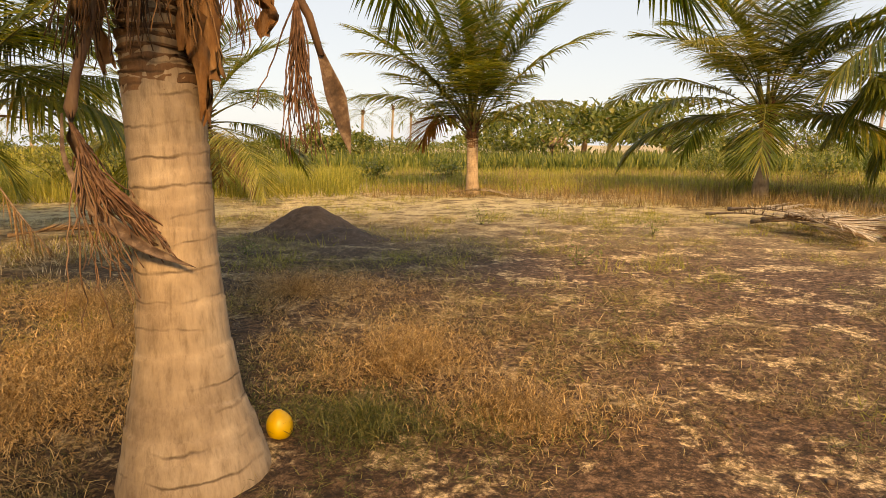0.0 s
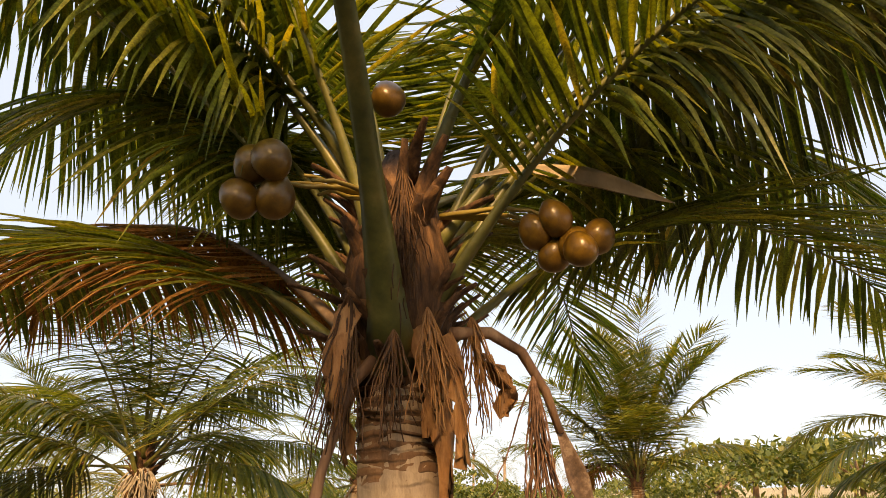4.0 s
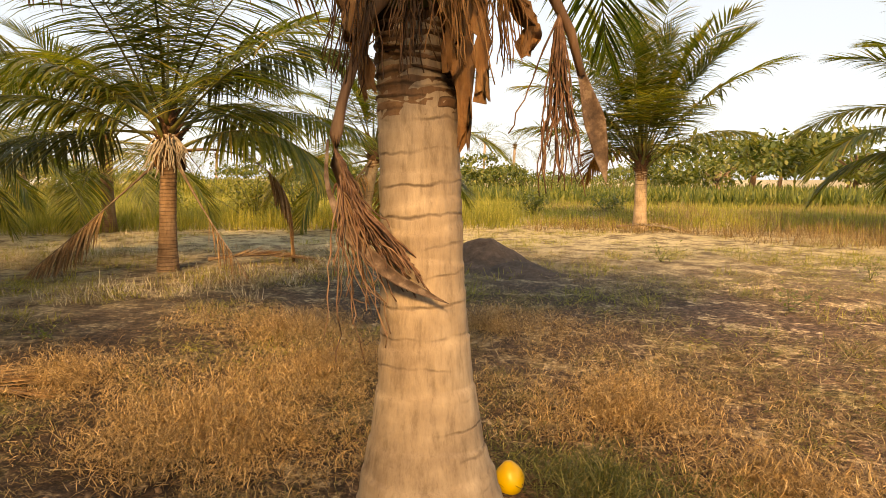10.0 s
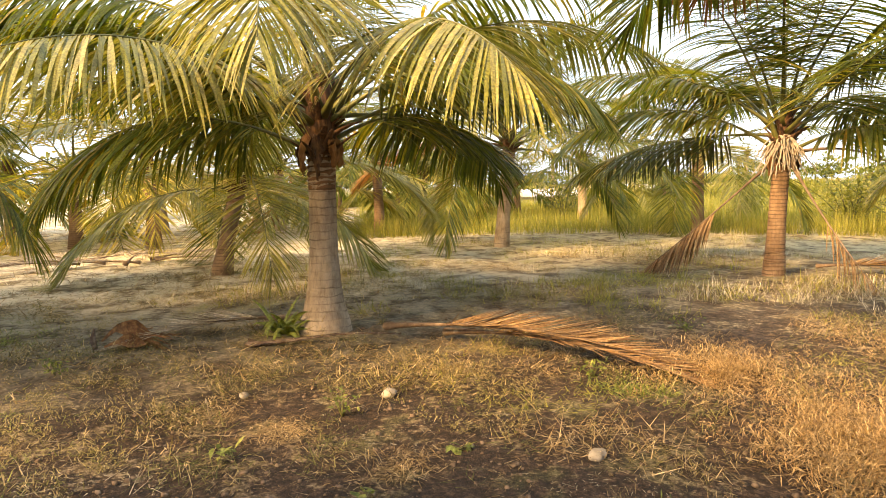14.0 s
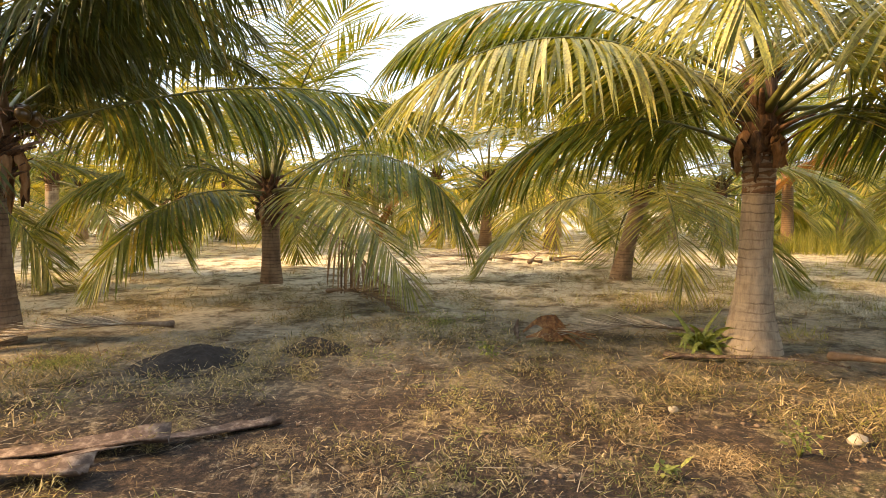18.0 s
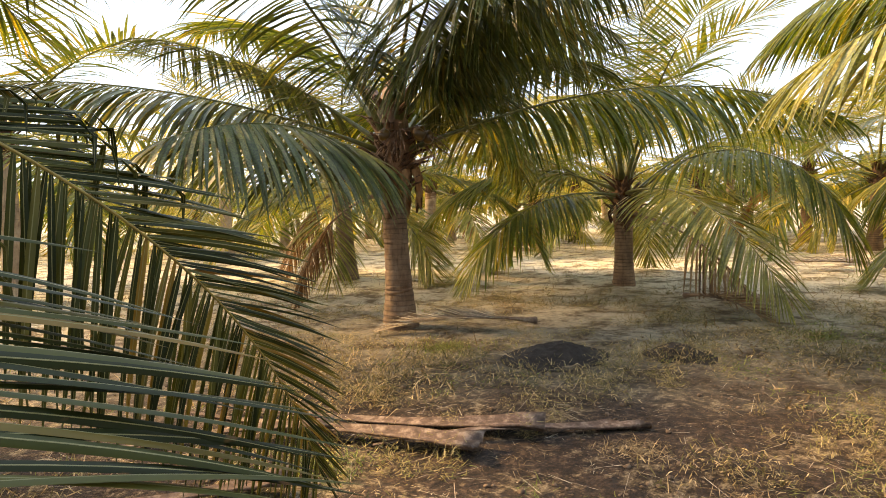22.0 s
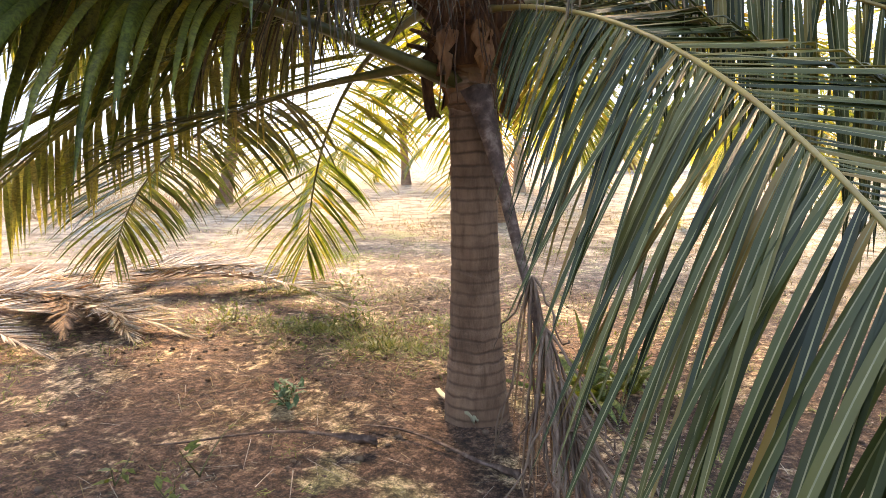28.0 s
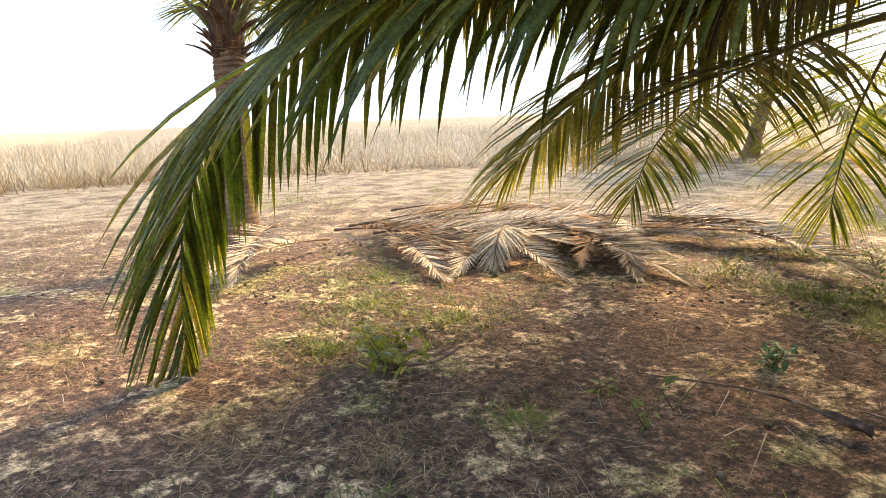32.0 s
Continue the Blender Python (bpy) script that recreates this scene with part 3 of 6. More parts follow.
def close_frond(tree, start, az, el, length, droop, swing, power, facing, low, high, count, bare=0.1, seed=0, wide=0.0265, kink=(0.55, 0.62)):
    """A frond seen from close by, its plane upright and turned to the azimuth facing. low and high: angle from the stalk, length and sag
    of the leaflets of the hanging and of the raised side; the raised ones of the inner half are snapped at the share kink[0] and hang limp."""
    rng = np.random.default_rng(seed)
    P = rachis_curve(start, az, el, length, droop, swing, 36, power)
    s = np.linspace(0, 1, len(P))
    V, F = tube(P, np.interp(s, [0, 0.05, 0.25, 0.6, 1], [0.034, 0.018, 0.0105, 0.007, 0.003]), 8, 0.8)
    ob = part("frond", (V, F, RACHIS_GOLD, True), tree, "dark green frond with a yellow stalk")
    nrm = heading(facing, 8)
    G = np.gradient(P, axis=0)
    G /= np.linalg.norm(G, axis=1)[:, None]
    seg = 9
    for k in range(count * 2):
        if rng.random() < 0.05:
            continue
        q = bare + (0.992 - bare) * (k // 2 + 0.5 * (k % 2)) / count + rng.normal(0, 0.0012)
        b = np.array([np.interp(q, s, P[:, i]) for i in range(3)])
        T = np.array([np.interp(q, s, G[:, i]) for i in range(3)])
        T /= np.linalg.norm(T)
        down = np.cross(T, nrm)
        down *= -np.sign(down[2]) / np.linalg.norm(down)
        lower = k % 2 == 0
        ang, ln, sag = low if lower else high
        ang = radians(ang * (np.interp(q, [0, 0.75, 1], [1.05, 0.95, 0.3]) if lower else np.interp(q, [0.1, 0.28, 0.48, 0.7, 1], [0.2, 0.38, 0.8, 1.0, 0.45])) + rng.normal(0, 3.2))
        sag *= rng.uniform(0.75, 1.3)
        out = down if lower else -down
        D = T * math.cos(ang) + out * math.sin(ang) + nrm * (rng.normal(-0.08, 0.05) if lower else rng.normal(-0.05, 0.05))
        D /= np.linalg.norm(D)
        ln *= np.interp(q, [0.05, 0.25, 0.45, 0.8, 1], [0.3, 0.8, 1, 0.78, 0.35]) * rng.uniform(0.84, 1.07)
        if not lower:
            ln *= np.interp(q, [0.5, 0.68], [0.76, 1.0])
        snap = not lower and kink[0] * 0.3 < q < kink[1] + rng.uniform(-0.03, 0.03)
        f = kink[0] * (1 + 0.16 * math.sin(q * 31) + rng.normal(0, 0.07))
        limp = np.array([rng.normal(0, 0.12), rng.normal(0, 0.12), -1.0])
        C = [b]
        for i in range(seg):
            u = (i + 0.5) / seg
            d = limp if snap and u > f + 0.1 else D * 0.8 + limp * 0.8 if snap and u > f else D + np.array([0, 0, -1.0]) * sag * (0.25 if snap else 1.0) * u ** 1.4
            C.append(C[-1] + d / np.linalg.norm(d) * ln / seg)
        C = np.array(C)
        t = np.gradient(C, axis=0)
        t /= np.linalg.norm(t, axis=1)[:, None]
        a = T + nrm * rng.normal(0.0 if lower else 0.35, 0.3)
        side = a - (t @ a)[:, None] * t
        side /= np.linalg.norm(side, axis=1)[:, None]
        face = np.cross(side, t)
        w = (wide * rng.uniform(0.85, 1.12) * np.interp(q, [0, 0.25, 0.8, 1], [0.7, 1, 0.85, 0.5]) * np.interp(np.linspace(0, 1, seg + 1), [0, 0.1, 0.4, 0.8, 1], [0.4, 0.85, 1, 0.62, 0.03]) / 2)[:, None]
        fold = rng.uniform(0.25, 0.6)
        V = np.stack([C + side * w * e - face * w * abs(e) * fold for e in (-1.0, -0.11, 0.11, 1.0)], 1).reshape(-1, 3) - b
        F = [[i * 4 + j, i * 4 + j + 1, i * 4 + j + 5, i * 4 + j + 4] for i in range(seg) for j in range(3)]
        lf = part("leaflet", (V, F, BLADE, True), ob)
        lf.data.materials.append(MIDRIB)
        lf.data.polygons.foreach_set("material_index", [int(j == 1) for i in range(seg) for j in range(3)])
        lf.location = b


def trunk(tree, top, radius, bulge, material, seed, ring=0.16, lips=(0.965, 0.988)):
    """A ringed, slightly leaning trunk with a swollen foot."""
    rng = np.random.default_rng(seed)
    h = top[2]
    zs, rs = [-0.15], [bulge * 1.05]
    z = 0.0
    while z < h:
        def r_at(q):
            return radius + (bulge - radius) * math.exp(-(q / (0.22 * max(h, 1.0))) ** 1.4)
        stepz = max(0.045, ring * rng.uniform(0.45, 1.8)) * (0.75 if z > 0.7 * h else 1)
        lip = rng.uniform(*lips)
        zs += [z, z + 0.012, z + 0.03, z + stepz - 0.015]
        rs += [r_at(z) * 1.002, r_at(z + 0.012) * lip, r_at(z + 0.03) * (lip * 0.6 + 0.4), r_at(z + stepz - 0.015)]
        z += stepz
    zs, rs = np.array(zs), np.array(rs)
    n = 28 if lips != (0.965, 0.988) else 16
    a = np.linspace(0, 2 * np.pi, n, endpoint=False)
    V = []
    for z, r in zip(zs, rs):
        u = max(z, 0) / h
        cx, cy = top[0] * u ** 1.2, top[1] * u ** 1.2
        tilt = 0.02 * np.sin(a * 1 + z * 9) + 0.012 * np.sin(2 * a + z * 23)
        rr = r * (1 + 0.02 * np.sin(3 * a + z * 2) + rng.normal(0, 0.006, n))
        V.append(np.stack([cx + rr * np.cos(a), cy + rr * np.sin(a), np.full(n, z) + tilt], 1))
    V = np.concatenate(V)
    k = len(zs)
    F = [[i * n + j, i * n + (j + 1) % n, (i + 1) * n + (j + 1) % n, (i + 1) * n + j] for i in range(k - 1) for j in range(n)]
    F.append(list(range((k - 1) * n, k * n)))
    return part("trunk", (V, F, material, True), tree)


def collar(tree, top, radius, length, seed, material):
    """The youngest length of trunk: close leaf scars with lifted, frayed lips, its lower edge sinking unevenly into the bark."""
    rng = np.random.default_rng(seed)
    n, h = 40, top[2]
    a = np.linspace(0, 2 * np.pi, n, endpoint=False)
    V = []
    z = h - length
    rows = 0
    while z < h + 0.05:
        step = rng.uniform(0.035, 0.075)
        for dz, lip in ((0.0, 0.004), (0.006, -0.012), (step * 0.6, -0.004), (step - 0.004, 0.01)):
            q = z + dz
            k = max(q, 0) / h
            grow = np.clip((q - (h - length)) / (0.45 * length) + 0.5 * np.sin(a * 2 + seed) * 0.6 + rng.normal(0, 0.05, n), 0, 1)
            r = radius * (0.985 + 0.03 * grow) + lip * grow + rng.normal(0, 0.002, n)
            V.append(np.stack([top[0] * k ** 1.2 + r * np.cos(a), top[1] * k ** 1.2 + r * np.sin(a), q + 0.018 * np.sin(a + z * 11) + 0.01 * np.sin(3 * a + z * 31)], 1))
            rows += 1
        z += step
    F = [[i * n + j, i * n + (j + 1) % n, (i + 1) * n + (j + 1) % n, (i + 1) * n + j] for i in range(rows - 1) for j in range(n)]
    return part("collar", (np.concatenate(V), F, material, True), tree, "dark brown ringed top of the trunk")


def crown_heart(tree, top, radius, height, seed, material=None):
    """Matted fibre and old leaf bases round the top of the trunk."""
    rng = np.random.default_rng(seed)
    pieces = []
    pieces.append(tube([(top[0], top[1], top[2] - 0.15 * height), (top[0], top[1], top[2] + 0.25 * height), (top[0], top[1], top[2] + 0.7 * height), (top[0], top[1], top[2] + height)], [radius * 0.95, radius * 1.15, radius * 0.8, radius * 0.25], 14))
    for i in range(40):
        az = i * 137.5 + rng.uniform(-15, 15)
        el = rng.uniform(35, 75)
        z = rng.uniform(-0.15, 0.75) * height
        d = heading(az, 0)
        p = np.array(top) + d * radius * 0.9 + np.array([0, 0, z])
        ln = rng.uniform(0.2, 0.45) * min(1, height / 0.5)
        c = rachis_curve(p - d * 0.05, az, el, ln, 30, 0, 4)
        pieces.append(tube(c, np.array([1.2, 1.1, 0.8, 0.55, 0.35]) * rng.uniform(0.035, 0.075), 6, 0.4))
    V, F = join(pieces)
    return part("crown_fibre", (V, F, material or FIBRE, True), tree)


def palm(place, top, radius=0.16, bulge=0.26, bark=None, seed=1, label="coconut palm with drooping green fronds", fronds=(), auto=0, length=4.0, tone="green", count=60, seg=3, fold=False, heart=0.6, name="coconut_palm", low=-25, high=78, skip=(), dead=0, leaf=1.25, drape=None, ring=0.16, bend_down=(55, 35), lips=(0.965, 0.988), wide=0.039):
    """A palm. fronds: (azimuth, elevation, length, droop, tone, rise) of leaves in view; auto: leaves added in a spiral, away from the azimuths in skip."""
    x, y = place
    tree = thing(name, (x, y, ground_z(x, y) - 0.02), label, "palm tree", "coconut palms")
    trunk(tree, top, radius, bulge, bark or BARK, seed, ring, lips)
    collar(tree, top, radius, 0.4 * heart, seed, SCARS)
    crown_heart(tree, top, radius, heart, seed)
    rng = np.random.default_rng(seed * 7 + 1)
    c = np.array(top, float)
    for i, f in enumerate(fronds):
        az, el, ln, dr, tn, rise = f[:6]
        st = c + heading(az, 0) * radius * 0.7 + np.array([0, 0, rise])
        kw = f[6] if len(f) > 6 else {}
        args = dict(leaf=leaf, count=count, seg=seg, fold=fold, seed=seed * 100 + i, wide=wide)
        if drape and tn not in ("dry", "grey"):
            args.update(hang=drape, bend=1.25)
        args.update(kw)
        frond(tree, st, az, el, ln, dr, tn, **args)
    for i in range(auto):
        u = i / max(auto - 1, 1)
        az = (seed * 53 + i * 137.5) % 360
        if any(abs((az - s + 180) % 360 - 180) < w for s, w in skip):
            continue
        el = high + (low - high) * u ** 1.05 + rng.uniform(-6, 6)
        st = c + heading(az, 0) * radius * 0.6 + np.array([0, 0, heart * (1 - u) * 0.8])
        tn = rng.choice([tone, tone, tone, "gold", "green"]) if u < 0.85 or rng.random() < 0.6 else rng.choice(["gold", "green", "green", "rust"])
        frond(tree, st, az, el, length * rng.uniform(0.85, 1.1) * (0.8 + 0.3 * math.sin(u * 3)), bend_down[0] + bend_down[1] * u + rng.uniform(-8, 8), str(tn), leaf=leaf, count=count, seg=seg, fold=fold, seed=seed * 100 + 50 + i, wide=wide, hang=(drape or 0.55) * (0.55 + 0.65 * u))
    for i in range(dead):
        az = rng.uniform(0, 360)
        frond(tree, c + heading(az, 0) * radius * 0.8, az, -35, length * 0.6, 50, "dry", leaf=leaf * 0.7, count=count // 2, seg=seg, fold=fold, seed=seed * 100 + 90 + i, hang=1.2)
    return tree


# ---- ground ----


def ground_sheet():
    k = np.concatenate([-np.geomspace(2500, 22, 26), np.linspace(-20, -8.3, 40), np.linspace(-8, 8, 215), np.linspace(8.3, 20, 40), np.geomspace(22, 2500, 26)])
    n = len(k)
    V = [(x, y, ground_z(x, y) if abs(x) < 60 and abs(y) < 60 else 0.0) for y in k for x in k]
    F = [[j * n + i, j * n + i + 1, (j + 1) * n + i + 1, (j + 1) * n + i] for j in range(n - 1) for i in range(n - 1)]
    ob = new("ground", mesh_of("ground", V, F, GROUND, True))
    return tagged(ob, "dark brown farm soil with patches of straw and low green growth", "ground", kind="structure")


ground_sheet()

# ---- palms in the grove ----
FULL = {"seg": 5, "fold": True, "count": 100}
LIMP = {"hang": 1.3, "leaf": 0.85, "count": 46, "wide": 0.015, "bare": 0.2, "ragged": 0.5, "stalk": STALK_BROWN}
DENSE = {"hang": 1.25, "leaf": 1.3, "count": 108, "wide": 0.044, "bare": 0.18}
T1 = palm((-1.26, 3.26), (-0.08, 0.06, 2.25), 0.182, 0.37, seed=1, heart=1.0, count=90, seg=4, fold=True, leaf=1.1,
          auto=18, low=46, high=80, length=4.2, skip=((208, 40),), lips=(0.958, 0.986), label="coconut palm with a ringed pale trunk, yellow nuts and dry spathes",
          fronds=[(291, 66, 4.39, 100, "green", 0.23, {"swing": 2, "thick": 1.3, "bare": 0.32, "leaf": 1.3, "hang": 1.1, "bend": 1.1, **FULL}), (286, 52, 4.1, 62, "deep", 0.6, {"bare": 0.36, "leaf": 1.45, "hang": 1.3, "bend": 1.0, **FULL}), (320, 52, 4.51, 96, "green", 0.48, {"swing": -5, "bare": 0.3, "leaf": 1.2, "hang": 1.1, "bend": 1.1, **FULL}), (84, 45, 4.03, 78, "rust", 0.13, {"swing": -12, "power": 1.45, "hang": 0.95, "leaf": 1.2, **FULL}),
                  (92, 63, 3.92, 83, "green", 0.47, {"swing": -4, "leaf": 1.3, "hang": 1.1, "bend": 1.1, **FULL}), (122, 60, 4.1, 62, "green", 0.8, {"leaf": 1.4, "hang": 1.3, "bend": 1.0, **FULL}), (199, 54, 4.3, 70, "green", 0.08, {"thick": 1.9, "bare": 0.42, **FULL}),
                  (359, 34, 4.31, 91, "green", 0.9, {"swing": 5}), (60, 55, 4.1, 75, "green", 0.7),
                  (135, 58, 4.0, 70, "green", 0.9, {"hang": 1.05}), (262, 66, 4.0, 62, "green", 0.9, {"hang": 1.05}), (20, 48, 3.9, 80, "gold", 0.4)])
T4 = palm((-8.91, 8.69), (0.06, 0.06, 2.0), 0.135, 0.19, BARK_DARK, drape=0.7, ring=0.085, lips=(0.94, 0.975), seed=5, auto=9, low=28, high=80, length=4.0, count=92, seg=4, wide=0.046, heart=0.7, leaf=1.25,
          skip=((224, 30),), label="young coconut palm with dead brown fronds trailing to the ground",
          fronds=[(223, 69, 4.2, 75, "gold", 0.46), (267, 60, 4.29, 62, "green", 0.58), (328, 44, 4.1, 60, "deep", 0.62, {"hang": 0.8}), (339, 17, 4.05, 38, "green", 0.43, {"hang": 0.9}),
                  (192, 62, 4.32, 50, "green", 0.1), (112, 5, 4.11, 30, "deep", 0.31, {"hang": 0.9}), (96, 44, 4.21, 74, "green", 0.32), (253, 25, 4.09, 18, "green", 0.33),
                  (150, 40, 4.0, 70, "green", 0.4), (60, 40, 4.0, 70, "green", 0.4), (10, 45, 4.0, 70, "green", 0.5),
                  (144, -44, 3.12, -5, "dry", -0.07, {"fan": 0.55, "wide": 0.03, "hang": 1.2, "count": 70, "bare": 0.4, "leaf": 0.75}), (253, -44, 3.12, -7, "dry", 0.01, {"swing": 9, "fan": 0.3, "wide": 0.02, "hang": 1.4, "count": 20, "bare": 0.5, "leaf": 0.7}),
                  (322, 12, 3.6, 160, "dry", 0.0, {"fan": 0.22, "hang": 1.6, "leaf": 0.65, "bare": 0.45, "count": 90, "wide": 0.04})])
T6 = palm((-7.75, 1.17), (0.0, 0.02, 2.0), 0.15, 0.3, BARK_GREY, ring=0.13, lips=(0.955, 0.985), leaf=1.25, drape=0.85, seed=7, auto=10, low=26, high=80, length=4.1, count=104, seg=4, heart=1.05, skip=((253, 30), (205, 28), (300, 25)),
          label="leafy coconut palm with golden arching fronds and a swollen foot",
          fronds=[(253, 40, 3.9, 95, "gold", 0.45, {"swing": 10, "hang": 0.85}), (220, 28, 3.85, 66, "gold", 0.28, {"swing": -4, "hang": 0.95}), (279, 27, 4.04, 70, "gold", 0.36), (36, 9, 4.12, 39, "deep", 0.37), (164, 38, 4.13, 56, "green", 0.33), (161, 31, 4.14, 46, "green", 0.65, {"leaf": 1.2}), (27, 41, 4.2, 76, "gold", 0.67, {"swing": -11, "hang": 0.85}),
                  (355, 41, 4.21, 72, "gold", 0.4, {"hang": 0.85}), (10, 25, 4.0, 46, "deep", 0.2, {"leaf": 1.1}), (325, 35, 3.2, 85, "green", 0.3, {"leaf": 1.0}), (140, 28, 4.0, 46, "green", 0.3), (185, 45, 4.0, 90, "green", 0.5), (100, 30, 4.0, 80, "gold", 0.2)])
T9 = palm((-11.6, -6.0), (0, 0, 1.3), 0.16, 0.21, BARK_DARK, leaf=1.3, drape=0.75, seed=11, auto=8, low=15, high=82, length=4.1, count=92, seg=4, heart=0.7, skip=((300, 40),),
          label="low coconut palm with tall upright leaves and drooping side fronds",
          fronds=[(87, 80, 4.2, 2, "gold", 0.5, {"hang": 0.2}), (103, 68, 4.1, 10, "gold", 0.5, {"hang": 0.25}), (316, 51, 4.1, 38, "green", 0.5, {"hang": 0.3}), (283, 67, 4.28, 65, "green", 0.6), (347, 39, 4.55, 117, "green", 0.19, {"hang": 0.9}), (321, 6, 4.44, 56, "gold", 0.35, {"swing": 5}),
                  (170, 1, 4.09, 63, "green", 0.28), (165, 34, 4.19, 77, "green", 0.45), (250, 8, 3.6, 70, "green", 0.3), (200, 25, 4, 80, "green", 0.4), (345, -10, 3.2, 55, "dry", 0.0, {"count": 30, "bare": 0.4, "hang": 1.3})])
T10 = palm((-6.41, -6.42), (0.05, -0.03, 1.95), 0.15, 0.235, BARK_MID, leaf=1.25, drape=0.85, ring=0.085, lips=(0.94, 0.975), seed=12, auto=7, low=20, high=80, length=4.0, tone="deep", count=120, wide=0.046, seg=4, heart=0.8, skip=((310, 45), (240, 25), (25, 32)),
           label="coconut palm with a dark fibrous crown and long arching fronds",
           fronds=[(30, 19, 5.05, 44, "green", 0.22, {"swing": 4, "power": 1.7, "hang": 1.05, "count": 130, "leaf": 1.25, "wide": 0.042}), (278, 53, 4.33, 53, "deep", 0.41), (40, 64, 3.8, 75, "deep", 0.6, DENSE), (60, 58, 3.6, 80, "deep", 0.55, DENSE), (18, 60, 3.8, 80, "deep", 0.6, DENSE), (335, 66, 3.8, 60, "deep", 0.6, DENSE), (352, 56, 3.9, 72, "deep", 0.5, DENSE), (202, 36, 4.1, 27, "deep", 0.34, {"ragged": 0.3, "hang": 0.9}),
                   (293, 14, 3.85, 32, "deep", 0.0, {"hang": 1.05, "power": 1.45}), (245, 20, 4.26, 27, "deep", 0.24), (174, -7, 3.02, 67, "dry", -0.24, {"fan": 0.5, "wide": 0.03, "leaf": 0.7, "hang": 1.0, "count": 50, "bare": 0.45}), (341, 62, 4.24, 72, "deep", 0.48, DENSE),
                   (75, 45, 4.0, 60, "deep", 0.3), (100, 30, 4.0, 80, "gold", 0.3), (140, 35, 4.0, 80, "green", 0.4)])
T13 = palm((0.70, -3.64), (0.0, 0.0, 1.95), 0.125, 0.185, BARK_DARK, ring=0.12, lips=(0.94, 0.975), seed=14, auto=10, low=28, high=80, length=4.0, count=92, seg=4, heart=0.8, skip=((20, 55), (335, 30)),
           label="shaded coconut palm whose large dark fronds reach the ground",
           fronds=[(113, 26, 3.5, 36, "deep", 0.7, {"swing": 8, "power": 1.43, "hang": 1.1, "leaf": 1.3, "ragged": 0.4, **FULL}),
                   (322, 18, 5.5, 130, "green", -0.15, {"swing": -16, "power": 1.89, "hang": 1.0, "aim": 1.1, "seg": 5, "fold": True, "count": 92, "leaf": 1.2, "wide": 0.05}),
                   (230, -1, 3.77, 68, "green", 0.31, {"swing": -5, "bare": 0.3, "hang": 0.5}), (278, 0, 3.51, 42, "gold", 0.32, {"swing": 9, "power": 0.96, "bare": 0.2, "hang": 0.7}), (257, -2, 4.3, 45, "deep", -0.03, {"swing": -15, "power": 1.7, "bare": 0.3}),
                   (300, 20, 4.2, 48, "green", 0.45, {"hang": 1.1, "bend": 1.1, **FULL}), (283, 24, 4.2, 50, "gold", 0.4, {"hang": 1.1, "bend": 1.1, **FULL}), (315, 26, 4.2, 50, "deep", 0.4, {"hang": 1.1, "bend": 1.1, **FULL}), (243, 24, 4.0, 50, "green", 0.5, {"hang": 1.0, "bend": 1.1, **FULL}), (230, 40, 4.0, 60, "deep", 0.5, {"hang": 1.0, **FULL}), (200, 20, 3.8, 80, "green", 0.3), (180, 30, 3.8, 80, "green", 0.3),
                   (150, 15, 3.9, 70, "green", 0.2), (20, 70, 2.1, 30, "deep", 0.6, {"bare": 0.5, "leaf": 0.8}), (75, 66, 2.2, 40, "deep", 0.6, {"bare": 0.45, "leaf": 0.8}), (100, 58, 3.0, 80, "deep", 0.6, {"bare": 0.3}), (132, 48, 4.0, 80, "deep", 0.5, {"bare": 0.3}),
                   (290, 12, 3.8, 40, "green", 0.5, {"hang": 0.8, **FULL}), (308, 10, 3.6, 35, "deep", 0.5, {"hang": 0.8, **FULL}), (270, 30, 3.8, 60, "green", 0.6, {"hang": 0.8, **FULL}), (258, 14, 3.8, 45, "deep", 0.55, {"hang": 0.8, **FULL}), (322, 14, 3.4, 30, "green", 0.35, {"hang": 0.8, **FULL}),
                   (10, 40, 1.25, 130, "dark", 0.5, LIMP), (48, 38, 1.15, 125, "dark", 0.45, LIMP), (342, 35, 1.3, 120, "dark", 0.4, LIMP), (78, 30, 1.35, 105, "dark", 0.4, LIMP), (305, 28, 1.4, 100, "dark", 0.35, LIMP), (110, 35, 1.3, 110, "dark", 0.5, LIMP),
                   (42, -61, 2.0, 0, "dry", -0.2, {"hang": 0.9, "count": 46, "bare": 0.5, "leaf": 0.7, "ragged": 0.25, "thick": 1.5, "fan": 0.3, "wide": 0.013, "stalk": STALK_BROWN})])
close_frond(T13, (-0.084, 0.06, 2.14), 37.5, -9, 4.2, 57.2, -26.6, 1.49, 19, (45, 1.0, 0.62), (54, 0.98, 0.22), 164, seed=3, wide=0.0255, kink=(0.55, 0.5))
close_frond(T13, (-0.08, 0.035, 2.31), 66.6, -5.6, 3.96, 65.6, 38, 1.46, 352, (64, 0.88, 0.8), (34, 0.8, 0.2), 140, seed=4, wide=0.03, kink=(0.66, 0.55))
palm((-3.3, 21.6), (0.0, 0.0, 1.85), 0.18, 0.26, seed=2, auto=24, length=4.5, low=42, high=88, bend_down=(20, 40), count=100, wide=0.058, leaf=1.35, heart=0.8, label="coconut palm with a full upright crown standing in short grass",
     fronds=[(100, 62, 4.6, 70, "gold", 0.3), (60, 40, 2.6, 120, "rust", 0.3)])
